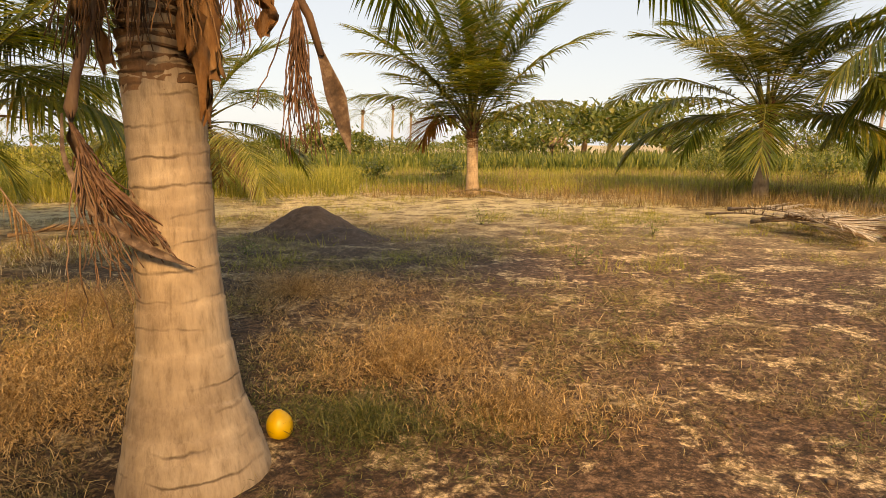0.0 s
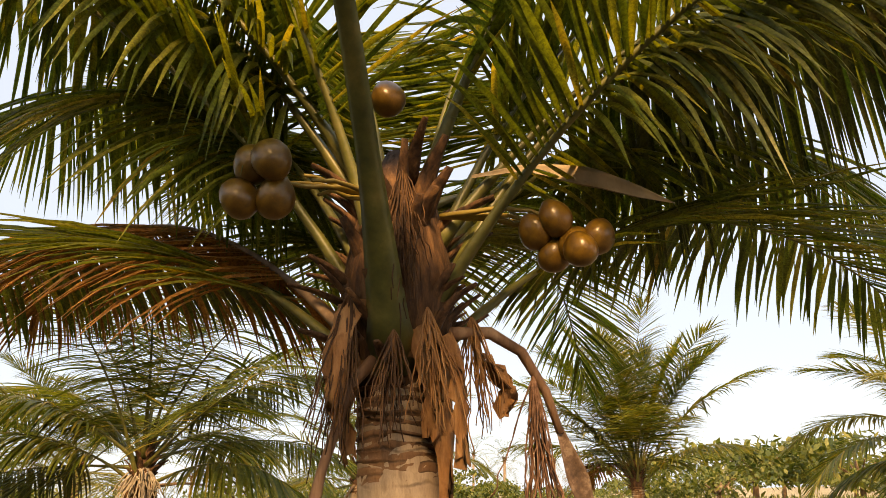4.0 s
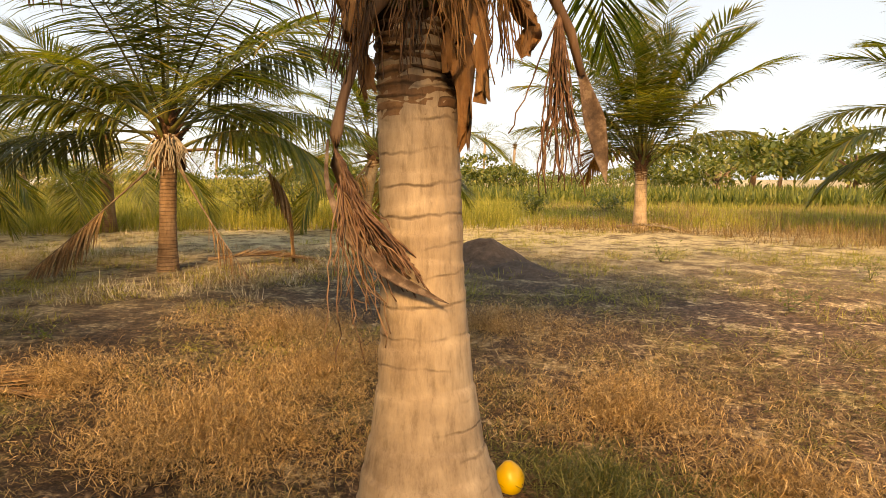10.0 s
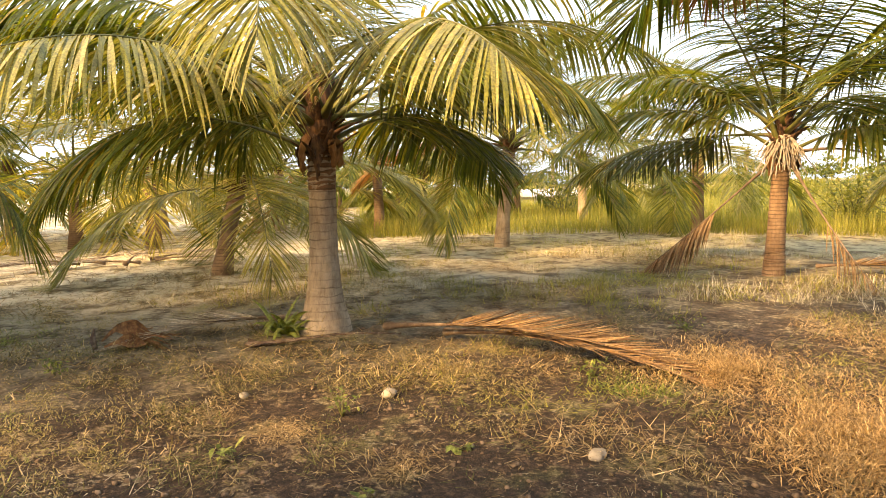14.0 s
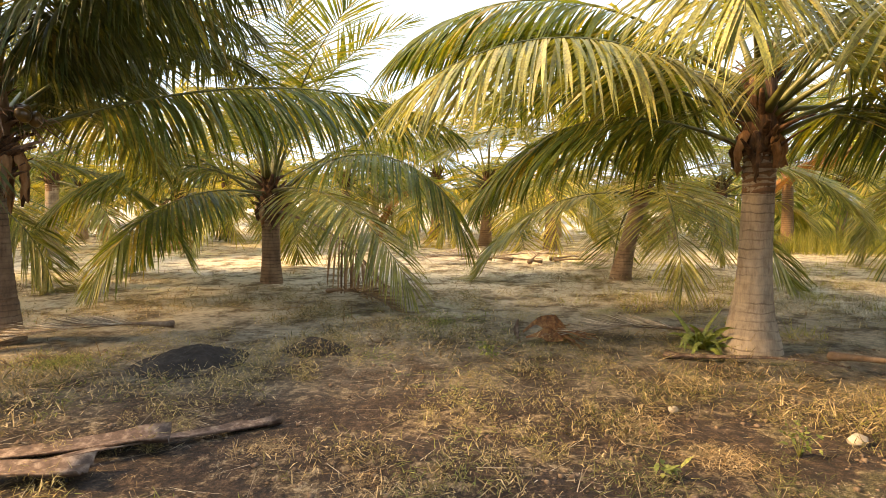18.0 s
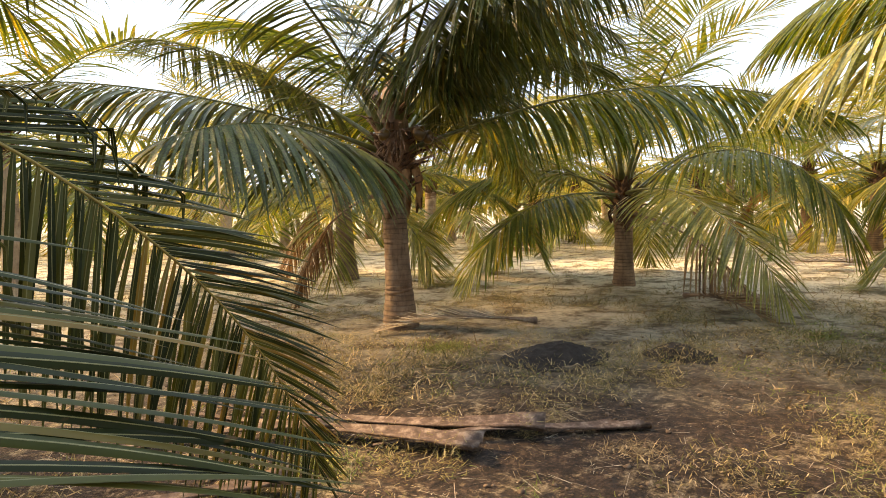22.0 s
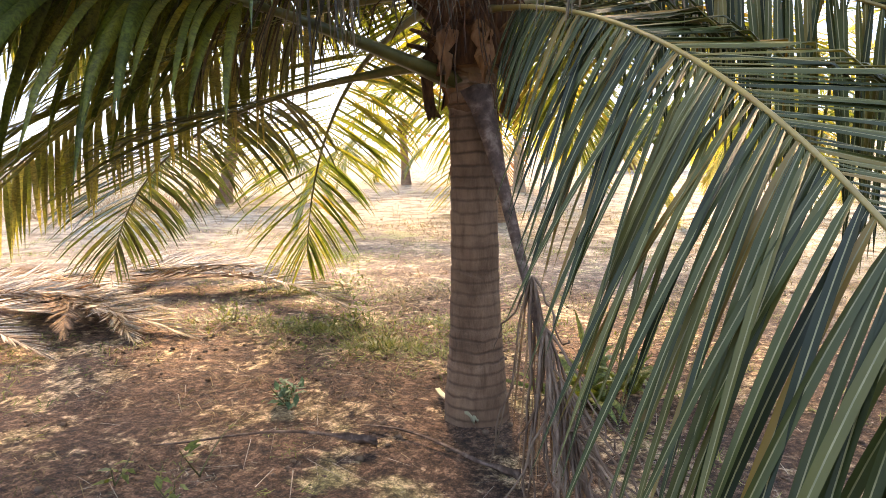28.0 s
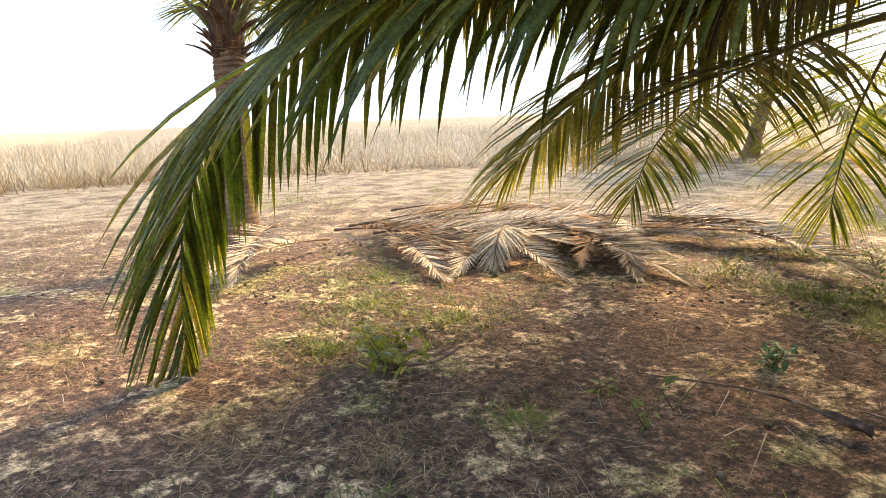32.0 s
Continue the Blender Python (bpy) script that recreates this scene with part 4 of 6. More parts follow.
palm((5.2, 21.4), (0.05, 0, 2.1), 0.19, 0.25, seed=3, auto=26, length=4.6, low=8, high=82, bend_down=(45, 45), count=100, wide=0.058, leaf=1.4, heart=0.8, label="coconut palm with a wide drooping crown among brown grass")
palm((9.4, 18.6), (0.45, 0.1, 3.3), 0.19, 0.3, seed=4, auto=26, wide=0.055, leaf=1.5, drape=1.05, length=4.6, low=-5, count=100, heart=0.8, label="leaning coconut palm with a tall grey trunk")
palm((-16.26, 7.08), (0.1, 0.2, 2.5), 0.165, 0.22, seed=6, auto=18, length=4.4, low=-5, count=100, tone="green", label="coconut palm with hanging golden-green fronds", fronds=[(150, 15, 4.3, 65, "rust", 0.1), (235, 30, 4.3, 75, "gold", 0.3)])
palm((-13.6, 0.12), (0, 0.35, 1.6), 0.15, 0.22, BARK_MID, seed=8, auto=17, length=4.2, low=-12, count=100, tone="gold", label="short leaning coconut palm with a ragged brown crown base")
palm((-10.9, 17.8), (0.35, 0.2, 2.1), 0.19, 0.36, seed=9, auto=17, length=4.2, low=-10, count=100, dead=2, label="coconut palm with a thick foot and dry lower fronds")
palm((-16.9, 13.8), (0, 0, 2.2), 0.17, 0.24, BARK_DARK, seed=10, auto=17, length=4.3, low=-12, count=95, label="coconut palm with a dark trunk before a grassy field")
palm((-9.6, -11.2), (0.1, 0, 1.9), 0.17, 0.25, BARK_MID, seed=13, auto=17, length=4.2, low=-12, count=100, dead=1, label="coconut palm with drooping yellow-green fronds")
palm((13.0, -16.8), (-0.3, -0.3, 2.0), 0.19, 0.28, BARK_DARK, seed=15, auto=18, length=4.4, low=-12, count=95, label="coconut palm at the edge of a dry field")
palm((7.4, -1.52), (0.0, -0.05, 2.3), 0.17, 0.26, BARK_DARK, seed=17, auto=13, length=4.2, low=40, count=100, skip=((70, 45),), heart=0.9, label="coconut palm with shaggy dark leaf bases beside a frond heap")
for i, (x, y, h, tn) in enumerate([(3.4, -13.2, 2.0, "gold"), (-4.3, -13.8, 2.6, "green"), (-20.6, -1.6, 2.2, "gold"), (-18.4, -9.4, 1.8, "gold"), (-23.6, 5.6, 2.4, "green"), (-16.0, -14.8, 2.0, "gold"), (-25.8, -6.4, 2.2, "green"),
                                   (-11.2, -18.6, 2.4, "gold"), (-3.0, -21.2, 2.2, "gold"), (5.3, -22.5, 2.0, "gold"), (-24.5, -14.5, 2.2, "gold"), (-27.5, 2.5, 2.3, "green"), (-19.5, -20.5, 2.2, "gold"), (-30.5, -10.5, 2.4, "gold"), (11.5, -27.0, 2.2, "gold"), (-24.2, 14.2, 2.3, "green")]):
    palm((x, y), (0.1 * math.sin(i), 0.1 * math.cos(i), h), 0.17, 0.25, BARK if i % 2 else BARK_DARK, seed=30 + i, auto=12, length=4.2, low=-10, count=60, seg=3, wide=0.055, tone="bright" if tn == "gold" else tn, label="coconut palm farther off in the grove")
rng = np.random.default_rng(9)
for i, (yaw, far) in enumerate([(72, 29), (80, 24), (86, 33), (93, 27), (99, 22), (105, 31), (111, 26), (118, 34), (124, 24), (131, 29), (138, 33), (145, 25), (152, 30), (159, 27), (167, 33), (176, 29), (64, 34), (56, 37)]):
    palm((-0.5 - math.sin(radians(yaw)) * far, -0.4 + math.cos(radians(yaw)) * far), (0.1 * math.sin(i * 2), 0.1 * math.cos(i * 3), rng.uniform(1.3, 2.1)), 0.17, 0.25, BARK if i % 2 else BARK_DARK, seed=120 + i, auto=15, length=4.6, low=-22, count=44, seg=3, wide=0.075, tone="bright", leaf=1.4, label="low coconut palm with fronds coloured sunlit yellow-green at the grove's edge")

# ---- what hangs in the nearest palm ----


def pod(parent, name, points, width, material, label=""):
    """A boat-shaped woody sheath along points, hollow on its inner side."""
    P = np.array(points, float)
    k = np.linspace(0, 1, 15)
    s = np.linspace(0, 1, len(P))
    C = np.stack([np.interp(k, s, P[:, i]) for i in range(3)], 1)
    C[1:-1] = (C[:-2] + 2 * C[1:-1] + C[2:]) / 4
    w = width * np.interp(k, [0, 0.3, 0.62, 0.85, 1], [0.16, 0.35, 1.0, 0.6, 0.03])
    T = np.gradient(C, axis=0)
    T /= np.linalg.norm(T, axis=1)[:, None]
    side = np.cross(T, [0.35, -0.9, 0.25])
    side /= np.linalg.norm(side, axis=1)[:, None]
    back = np.cross(T, side)
    rows = []
    for off, deep in ((1.0, 0.0), (0.75, 0.45), (0.0, 0.7), (-0.75, 0.45), (-1.0, 0.0), (-0.7, 0.32), (0.0, 0.55), (0.7, 0.32)):
        rows.append(C + side * (w * off)[:, None] + back * (w * deep)[:, None])
    V = np.stack(rows, 1).reshape(-1, 3)
    n = 8
    F = [[i * n + j, i * n + (j + 1) % n, (i + 1) * n + (j + 1) % n, (i + 1) * n + j] for i in range(14) for j in range(n)]
    return part(name, (V, F, material, True), parent, label)


def strands(parent, name, top, foot, count, spread, material, seed, thick=0.004, label="", knots=True, wave=0.008):
    """A bunch of thin wavy flower stalks."""
    rng = np.random.default_rng(seed)
    a, b = np.array(top, float), np.array(foot, float)
    pieces = []
    for _ in range(count):
        n = 12
        k = np.linspace(0, 1, n)[:, None]
        o = rng.normal(0, spread, 3)
        e = rng.uniform(0.55, 1.1)
        C = a + (b - a) * k * e + o * k ** 0.8 + np.cumsum(rng.normal(0, wave, (n, 3)), 0) * k
        C[:, 2] -= 0.06 * k[:, 0] ** 2
        r = thick * np.interp(k[:, 0], [0, 1], [1.4, 0.7]) * (rng.uniform(0.7, 1.5, n) if knots else 1)
        pieces.append(tube(C, r, 4))
    V, F = join(pieces)
    return part(name, (V, F, material, True), parent, label)


def nut(parent, place, r, seed, name="coconut", material=None, label=""):
    rng = np.random.default_rng(seed)
    bm = bmesh.new()
    bmesh.ops.create_uvsphere(bm, u_segments=18, v_segments=12, radius=r)
    for v in bm.verts:
        c = v.co / r
        q = 1 + 0.05 * math.cos(3 * math.atan2(c.y, c.x)) * (1 - c.z ** 2) + 0.03 * noise.noise(c * 2 + Vector((seed, 0, 0)))
        v.co = Vector((c.x * q, c.y * q, c.z * (1.22 if c.z > 0 else 1.1) + (0.1 if c.z > 0.92 else 0))) * r
    bmesh.ops.rotate(bm, verts=bm.verts, cent=(0, 0, 0), matrix=Euler((rng.uniform(-0.8, 0.8), rng.uniform(-0.8, 0.8), rng.uniform(0, 6))).to_matrix())
    me = bpy.data.meshes.new(name)
    bm.to_mesh(me)
    bm.free()
    me.materials.append(material or NUT)
    me.polygons.foreach_set("use_smooth", [True] * len(me.polygons))
    ob = part(name, me, parent, label)
    ob.location = place
    return ob


def sheath(parent, top, away, length, width, seed, material=None):
    """A torn flap of woven leaf-base fibre."""
    rng = np.random.default_rng(seed)
    n, m = 9, 7
    V = []
    d = heading(away, 0)
    s = heading(away + 90, 0)
    for i in range(n):
        k = i / (n - 1)
        c = np.array(top, float) + d * 0.09 * math.sin(k * 2.4) + np.array([0, 0, -length * k])
        w = width * np.interp(k, [0, 0.35, 0.75, 1], [0.8, 1, 0.55, 0.12]) * rng.uniform(0.75, 1.1)
        for j in range(m):
            u = j / (m - 1) * 2 - 1
            ragged = 0.0 if i < n - 2 else rng.uniform(-0.07, 0.02)
            V.append(c + s * w * u * 0.5 - d * 0.05 * u * u + rng.normal(0, 0.012, 3) + np.array([0, 0, ragged]))
    V = np.array(V)
    back = V - d * 0.006
    F = [[i * m + j, i * m + j + 1, (i + 1) * m + j + 1, (i + 1) * m + j] for i in range(n - 1) for j in range(m - 1)]
    o = len(V)
    F += [[a + o for a in f][::-1] for f in F]
    return part("leaf_sheath", (np.concatenate([V, back]), F, material or HUSK_CLOTH, True), parent, "torn brown woven leaf sheath")


HUSK_CLOTH = solid("woven brown fibre", [(0.3, (0.14, 0.06, 0.024)), (0.5, (0.31, 0.15, 0.06)), (0.75, (0.48, 0.28, 0.13))], 18, 0.9, 0.9, 0.02, (1, 1, 0.25))


def local(tree, p):
    return np.array(p, float) - np.array(tree.location)


def on(tree, *pts):
    return [local(tree, p) for p in pts]


for i, (x, y, z, r) in enumerate([(-0.56, 3.36, 2.90, 0.076), (-0.50, 3.42, 2.79, 0.076), (-0.40, 3.46, 2.82, 0.076), (-0.60, 3.44, 2.76, 0.076), (-0.66, 3.38, 2.86, 0.076), (-0.46, 3.36, 2.74, 0.076)]):
    nut(T1, local(T1, (x, y, z)), r, i)
for i, (x, y, z, r) in enumerate([(-1.52, 2.45, 2.98, 0.076), (-1.40, 2.42, 2.96, 0.076), (-1.56, 2.44, 2.84, 0.076), (-1.44, 2.50, 2.84, 0.076)]):
    nut(T1, local(T1, (x, y, z)), r, 20 + i)
nut(T1, local(T1, (-1.25, 3.05, 3.55)), 0.085, 30)
strands(T1, "nut_stalk", local(T1, (-1.1, 3.3, 3.0)), local(T1, (-0.55, 3.42, 2.95)), 5, 0.03, RACHIS_GOLD, 3, 0.012, knots=False)
strands(T1, "nut_stalk", local(T1, (-1.3, 3.1, 3.05)), local(T1, (-1.47, 2.5, 3.0)), 5, 0.03, RACHIS_GOLD, 4, 0.012, knots=False)
pod(T1, "spathe", on(T1, (-0.95, 3.35, 3.2), (-0.7, 3.45, 3.24), (-0.4, 3.52, 3.15), (-0.06, 3.62, 2.98)), 0.06, BARK_OLD, "dark woody spathe")
# the spent flower bunch that swings down beside the trunk
V, F = tube(on(T1, (-1.34, 3.1, 2.3), (-1.40, 3.0, 2.18), (-1.436, 2.98, 2.03), (-1.485, 2.95, 1.85), (-1.505, 2.93, 1.72), (-1.51, 2.93, 1.6), (-1.48, 2.95, 1.5)), [0.03, 0.026, 0.022, 0.02, 0.027, 0.022, 0.018], 9)
part("flower_stalk", (V, F, SPATHE, True), T1, "dry brown flower stalk")
pod(T1, "spathe", on(T1, (-1.53, 2.91, 1.7), (-1.54, 2.9, 1.52), (-1.46, 2.92, 1.33), (-1.29, 3.0, 1.14), (-1.09, 3.12, 1.03)), 0.032, STALK_BROWN, "curved dry spathe with a dark tip")
strands(T1, "inflorescence", local(T1, (-1.51, 2.93, 1.66)), local(T1, (-1.41, 2.98, 1.3)), 45, 0.02, FLOWER, 5, 0.0042, "tangled dry red-brown flower bunch", wave=0.009)
strands(T1, "inflorescence", local(T1, (-1.49, 2.95, 1.5)), local(T1, (-1.24, 3.08, 1.17)), 42, 0.025, FLOWER, 25, 0.0042, "tangled dry red-brown flower bunch", wave=0.01)
strands(T1, "inflorescence", local(T1, (-1.49, 2.93, 1.5)), local(T1, (-1.36, 2.95, 0.92)), 22, 0.06, SPATHE, 15, 0.003, "pale dry flower threads", wave=0.02)
V, F = tube(on(T1, (-1.05, 3.28, 2.42), (-0.93, 3.44, 2.44), (-0.82, 3.55, 2.36), (-0.74, 3.63, 2.18), (-0.70, 3.67, 2.0)), [0.03, 0.03, 0.026, 0.022, 0.018], 8)
part("flower_stalk", (V, F, SPATHE, True), T1, "banded brown flower stalk")
pod(T1, "spathe", on(T1, (-0.75, 3.61, 2.2), (-0.69, 3.67, 1.98), (-0.64, 3.72, 1.78), (-0.60, 3.78, 1.52)), 0.052, STALK_BROWN, "hanging brown boat-shaped spathe")
strands(T1, "inflorescence", local(T1, (-0.78, 3.58, 2.25)), local(T1, (-0.79, 3.56, 1.6)), 44, 0.045, FLOWER, 6, 0.0036, "hanging dry flower bunch", wave=0.014)
for i, (x, y, z, az, ln, w) in enumerate([(-1.42, 2.99, 2.55, 165, 0.5, 0.17), (-1.02, 3.2, 2.4, 250, 0.5, 0.1), (-1.45, 3.15, 2.45, 145, 0.52, 0.17), (-1.135, 3.28, 2.5, 260, 0.78, 0.22), (-1.15, 3.2, 2.5, 238, 0.5, 0.15), (-0.93, 3.45, 2.33, 300, 0.22, 0.18)]):
    sheath(T1, local(T1, (x, y, z)), az, ln, w, 40 + i)
for k, (tree, cx, cy, cz) in enumerate([(T6, 0, 0, 2.0), (T10, -0.05, 0.05, 1.95), (T13, 0, 0, 1.95), (T9, 0, 0, 1.3), (T4, 0.06, 0.06, 2.0)]):
    for i in range(7):
        az = i * 51 + k * 17
        d = heading(az, 0)
        sheath(tree, (cx + d[0] * 0.17, cy + d[1] * 0.17, cz + 0.18), az, (0.55 if tree is T10 else 0.3) + 0.08 * (i % 3), 0.17 if tree is T10 else 0.13, 60 + i + k * 9, FIBRE if i % 2 else HUSK_CLOTH)
for i, (x, y, z) in enumerate([(0.02, 0.42, 2.4), (0.1, 0.5, 2.36), (-0.05, 0.5, 2.33), (0.38, 0.2, 2.36)]):
    nut(T10, (x, y, z), 0.07, 50 + i)
crown_heart(T10, (0.05, 0.0, 2.05), 0.2, 1.05, 79, SPATHE)
crown_heart(T10, (0.05, 0.0, 1.75), 0.17, 0.6, 80)
strands(T10, "inflorescence", (0.1, 0.15, 2.45), (0.5, 0.35, 2.25), 40, 0.12, SPATHE, 8, 0.006, "reddish flower bunch")
strands(T10, "inflorescence", (-0.2, 0.1, 2.5), (-0.1, 0.55, 2.2), 30, 0.12, SPATHE, 9, 0.006, "reddish flower bunch")
pod(T10, "spathe", [(0.1, 0.2, 1.95), (0.2, 0.32, 1.8), (0.3, 0.42, 1.55)], 0.06, SPATHE, "grey-brown hanging spathe")
for i, (x, y, z, fx, fy, n) in enumerate([(-0.42, 0.46, 0.9, -0.45, 0.62, 12), (-0.5, 0.56, 0.7, -0.62, 0.86, 18), (-0.58, 0.64, 0.5, -0.78, 1.02, 18), (-0.64, 0.72, 0.32, -0.86, 1.16, 14)]):
    strands(T13, "dry_strip", (x, y, z), (fx, fy, 0.03), n, 0.11, RACHIS_DRY, 13 + i, 0.0055, "stringy dead leaflets trailing on the soil", knots=False, wave=0.02)
crown_heart(T13, (0.0, 0.0, 2.05), 0.2, 1.15, 77)
crown_heart(T1, (-0.08, 0.06, 2.5), 0.24, 0.95, 78)
strands(T13, "fibre_tuft", (0.0, 0.1, 2.5), (-0.1, 0.35, 2.05), 60, 0.22, FIBRE, 12, 0.004, "hanging dark fibres", knots=False)

for i, (az, far) in enumerate([(180, 0.42), (212, 0.4), (240, 0.44), (262, 0.5)]):
    d = heading(az, 0)
    strands(T4, "withered_leaflet", (0.06 + d[0] * 0.12, 0.06 + d[1] * 0.12, 2.3), (0.06 + d[0] * far, 0.06 + d[1] * far, 1.82), 16, 0.1, ASHEN, 140 + i, 0.011, "ashen withered leaflets hanging round the trunk's top", knots=False, wave=0.012)
for i, (x, y, z, fx, fy, fz, n) in enumerate([(-1.4, 3.0, 2.6, -1.45, 2.95, 2.0, 60), (-1.08, 3.1, 2.5, -1.05, 3.08, 2.1, 40), (-1.2, 3.02, 2.4, -1.2, 2.98, 2.05, 40), (-0.98, 3.35, 2.5, -0.95, 3.4, 2.1, 40), (-1.2, 3.1, 3.2, -1.15, 3.0, 2.6, 60)]):
    strands(T1, "fibre_tuft", local(T1, (x, y, z)), local(T1, (fx, fy, fz)), n, 0.05, HUSK_CLOTH if i % 2 else FIBRE, 90 + i, 0.0035, "frayed brown leaf-base fibre", False)

# ---- grass and ground cover ----


def heights(X, Y):
    return np.array([ground_z(float(x), float(y)) for x, y in zip(X, Y)])


def patchiness(X, Y, scale, seed):
    return np.array([noise.fractal(Vector((float(x) * scale, float(y) * scale, seed)), 0.8, 2.0, 3) for x, y in zip(X, Y)])


TREES = np.array([(-1.26, 3.26), (0.70, -3.64), (-7.75, 1.17), (-8.91, 8.69), (-6.35, -6.47), (-11.6, -6.0)])


def tufts(name, X, Y, tall, blades_each, lean, width, material, label, seed, flat=0.0, spread=0.05, category="grass", flop=0.5, seg=2):
    """Tufts of bent blades at the places X, Y, joined into one cover."""
    rng = np.random.default_rng(seed)
    d = np.min(np.hypot(X[:, None] - TREES[None, :, 0], Y[:, None] - TREES[None, :, 1]), 1)
    X, Y = X[d > 0.55], Y[d > 0.55]
    n = len(X)
    Z = heights(X, Y)
    size = rng.uniform(0.5, 1.25, n)
    P = np.repeat(np.stack([X, Y, Z], 1), blades_each, 0)
    size = np.repeat(size, blades_each)
    N = len(P)
    a = rng.uniform(0, 2 * np.pi, N)
    r = rng.uniform(0, 1, N) ** 0.5 * spread
    P[:, 0] += np.cos(a) * r
    P[:, 1] += np.sin(a) * r
    P[:, 2] -= 0.005
    tilt = np.clip(rng.normal(lean, 0.35, N), 0.02, 3.0)
    b = a + rng.normal(0, 0.7, N)
    D = np.stack([np.cos(b) * tilt, np.sin(b) * tilt, np.full(N, 1.0 - flat)], 1)
    D /= np.linalg.norm(D, axis=1)[:, None]
    L = tall * size * rng.uniform(0.5, 1.15, N)
    V, F = blades(P, D, L, np.full(N, width) * rng.uniform(0.6, 1.3, N), rng.uniform(0.1, flop, N), seg, False, rng)
    V[:, :, 2] = np.maximum(V[:, :, 2], P[:, None, 2] + 0.004)
    ob = new(name, big_mesh(name, V.reshape(-1, 3), F, material))
    return tagged(ob, label, category, kind="stuff")


def tangle(name, X, Y, high, length, each, spread, width, material, label, seed, category="dry grass", rise=0.45, seg=2):
    """Low tangles of wiry stems that cross one another in all directions."""
    rng = np.random.default_rng(seed)
    d = np.min(np.hypot(X[:, None] - TREES[None, :, 0], Y[:, None] - TREES[None, :, 1]), 1)
    X, Y = X[d > 0.55], Y[d > 0.55]
    Z = heights(X, Y)
    size = np.repeat(rng.uniform(0.45, 1.3, len(X)), each)
    P = np.repeat(np.stack([X, Y, Z], 1), each, 0)
    N = len(P)
    a, r = rng.uniform(0, 2 * np.pi, N), rng.uniform(0, 1, N) ** 0.6 * spread * size
    low = P[:, 2].copy()
    P += np.stack([np.cos(a) * r, np.sin(a) * r, rng.uniform(0, 1, N) ** 1.5 * high * size * (1 - 0.6 * r / (spread * 1.3))], 1)
    b = rng.uniform(0, 2 * np.pi, N)
    D = np.stack([np.cos(b), np.sin(b), rng.normal(rise, 0.55, N)], 1)
    D /= np.linalg.norm(D, axis=1)[:, None]
    V, F = blades(P, D, length * size * rng.uniform(0.4, 1.2, N), width * rng.uniform(0.6, 1.4, N), rng.uniform(0.0, 0.7, N), seg, False, rng)
    V[:, :, 2] = np.maximum(V[:, :, 2], low[:, None] + 0.003)
    return tagged(new(name, big_mesh(name, V.reshape(-1, 3), F, material)), label, category, kind="stuff")


def ring_places(n, r0, r1, seed, yaw0=0, yaw1=360, power=1.0):
    rng = np.random.default_rng(seed)
    r = r0 + (r1 - r0) * rng.uniform(0, 1, n) ** power
    a = np.radians(rng.uniform(yaw0, yaw1, n))
    return -0.45 - np.sin(a) * r, np.cos(a) * r


def keep_where(X, Y, scale, seed, limit):
    k = patchiness(X, Y, scale, seed) > limit
    return X[k], Y[k]


def ellipse(n, cx, cy, rx, ry, seed):
    rng = np.random.default_rng(seed)
    a = rng.uniform(0, 2 * np.pi, n)
    r = np.abs(rng.normal(0, 0.5, n))
    return cx + np.cos(a) * r * rx, cy + np.sin(a) * r * ry


def off_bare(X, Y, limit=-0.1):
    """Leaves the same patches of soil bare under every kind of low growth."""
    k = patchiness(X, Y, 0.5, 77.0) > limit
    return X[k], Y[k]


X, Y = ring_places(30000, 0.8, 12, 101, power=0.8)
X, Y = keep_where(X, Y, 1.1, 2.0, 0.2)
tufts("straw_litter", X, Y, 0.09, 6, 2.6, 0.004, GRASS["straw"], "flattened pale straw scattered over dark soil", 1, 0.92, 0.16, "dry grass", 0.3, seg=1)
X, Y = ring_places(9000, 1.5, 15, 102, -40, 92, 0.75)
X, Y = keep_where(X, Y, 0.8, 9.0, 0.02)
X, Y = off_bare(X, Y)
tangle("dry_weeds", X, Y, 0.11, 0.1, 24, 0.16, 0.0046, GRASS["tangle"], "tangled low dry weeds with olive and straw stems", 2)
X, Y = ring_places(6500, 4.4, 14, 103, 92, 205, 0.75)
X, Y = keep_where(X, Y, 0.7, 9.0, 0.07)
X, Y = off_bare(X, Y)
tangle("dry_weeds", X, Y, 0.09, 0.1, 13, 0.17, 0.0085, GRASS["tangle"], "sparse tangled dry weeds on brown soil", 3)
X, Y = ring_places(2600, 1.5, 14, 108, 205, 330, 0.8)
X, Y = keep_where(X, Y, 0.7, 9.0, 0.16)
tangle("dry_weeds", X, Y, 0.05, 0.13, 14, 0.15, 0.004, GRASS["tangle"], "thin dry weeds creeping over bare soil", 30)
X, Y = ring_places(9000, 1.5, 17, 104, -40, 100, 0.8)
X, Y = keep_where(X, Y, 0.55, 21.0, 0.02)
X, Y = off_bare(X, Y)
tangle("green_weeds", X, Y, 0.07, 0.11, 11, 0.14, 0.0055, GRASS["green"], "low green grass in soft patches", 4, "grass", 0.7, seg=1)
X, Y = ring_places(3600, 2.2, 16, 105, 100, 330, 0.8)
X, Y = keep_where(X, Y, 0.6, 27.0, 0.12)
tangle("green_weeds", X, Y, 0.06, 0.08, 18, 0.14, 0.007, GRASS["weed"], "low green weeds creeping over soil", 5, "grass", 0.6, seg=1)
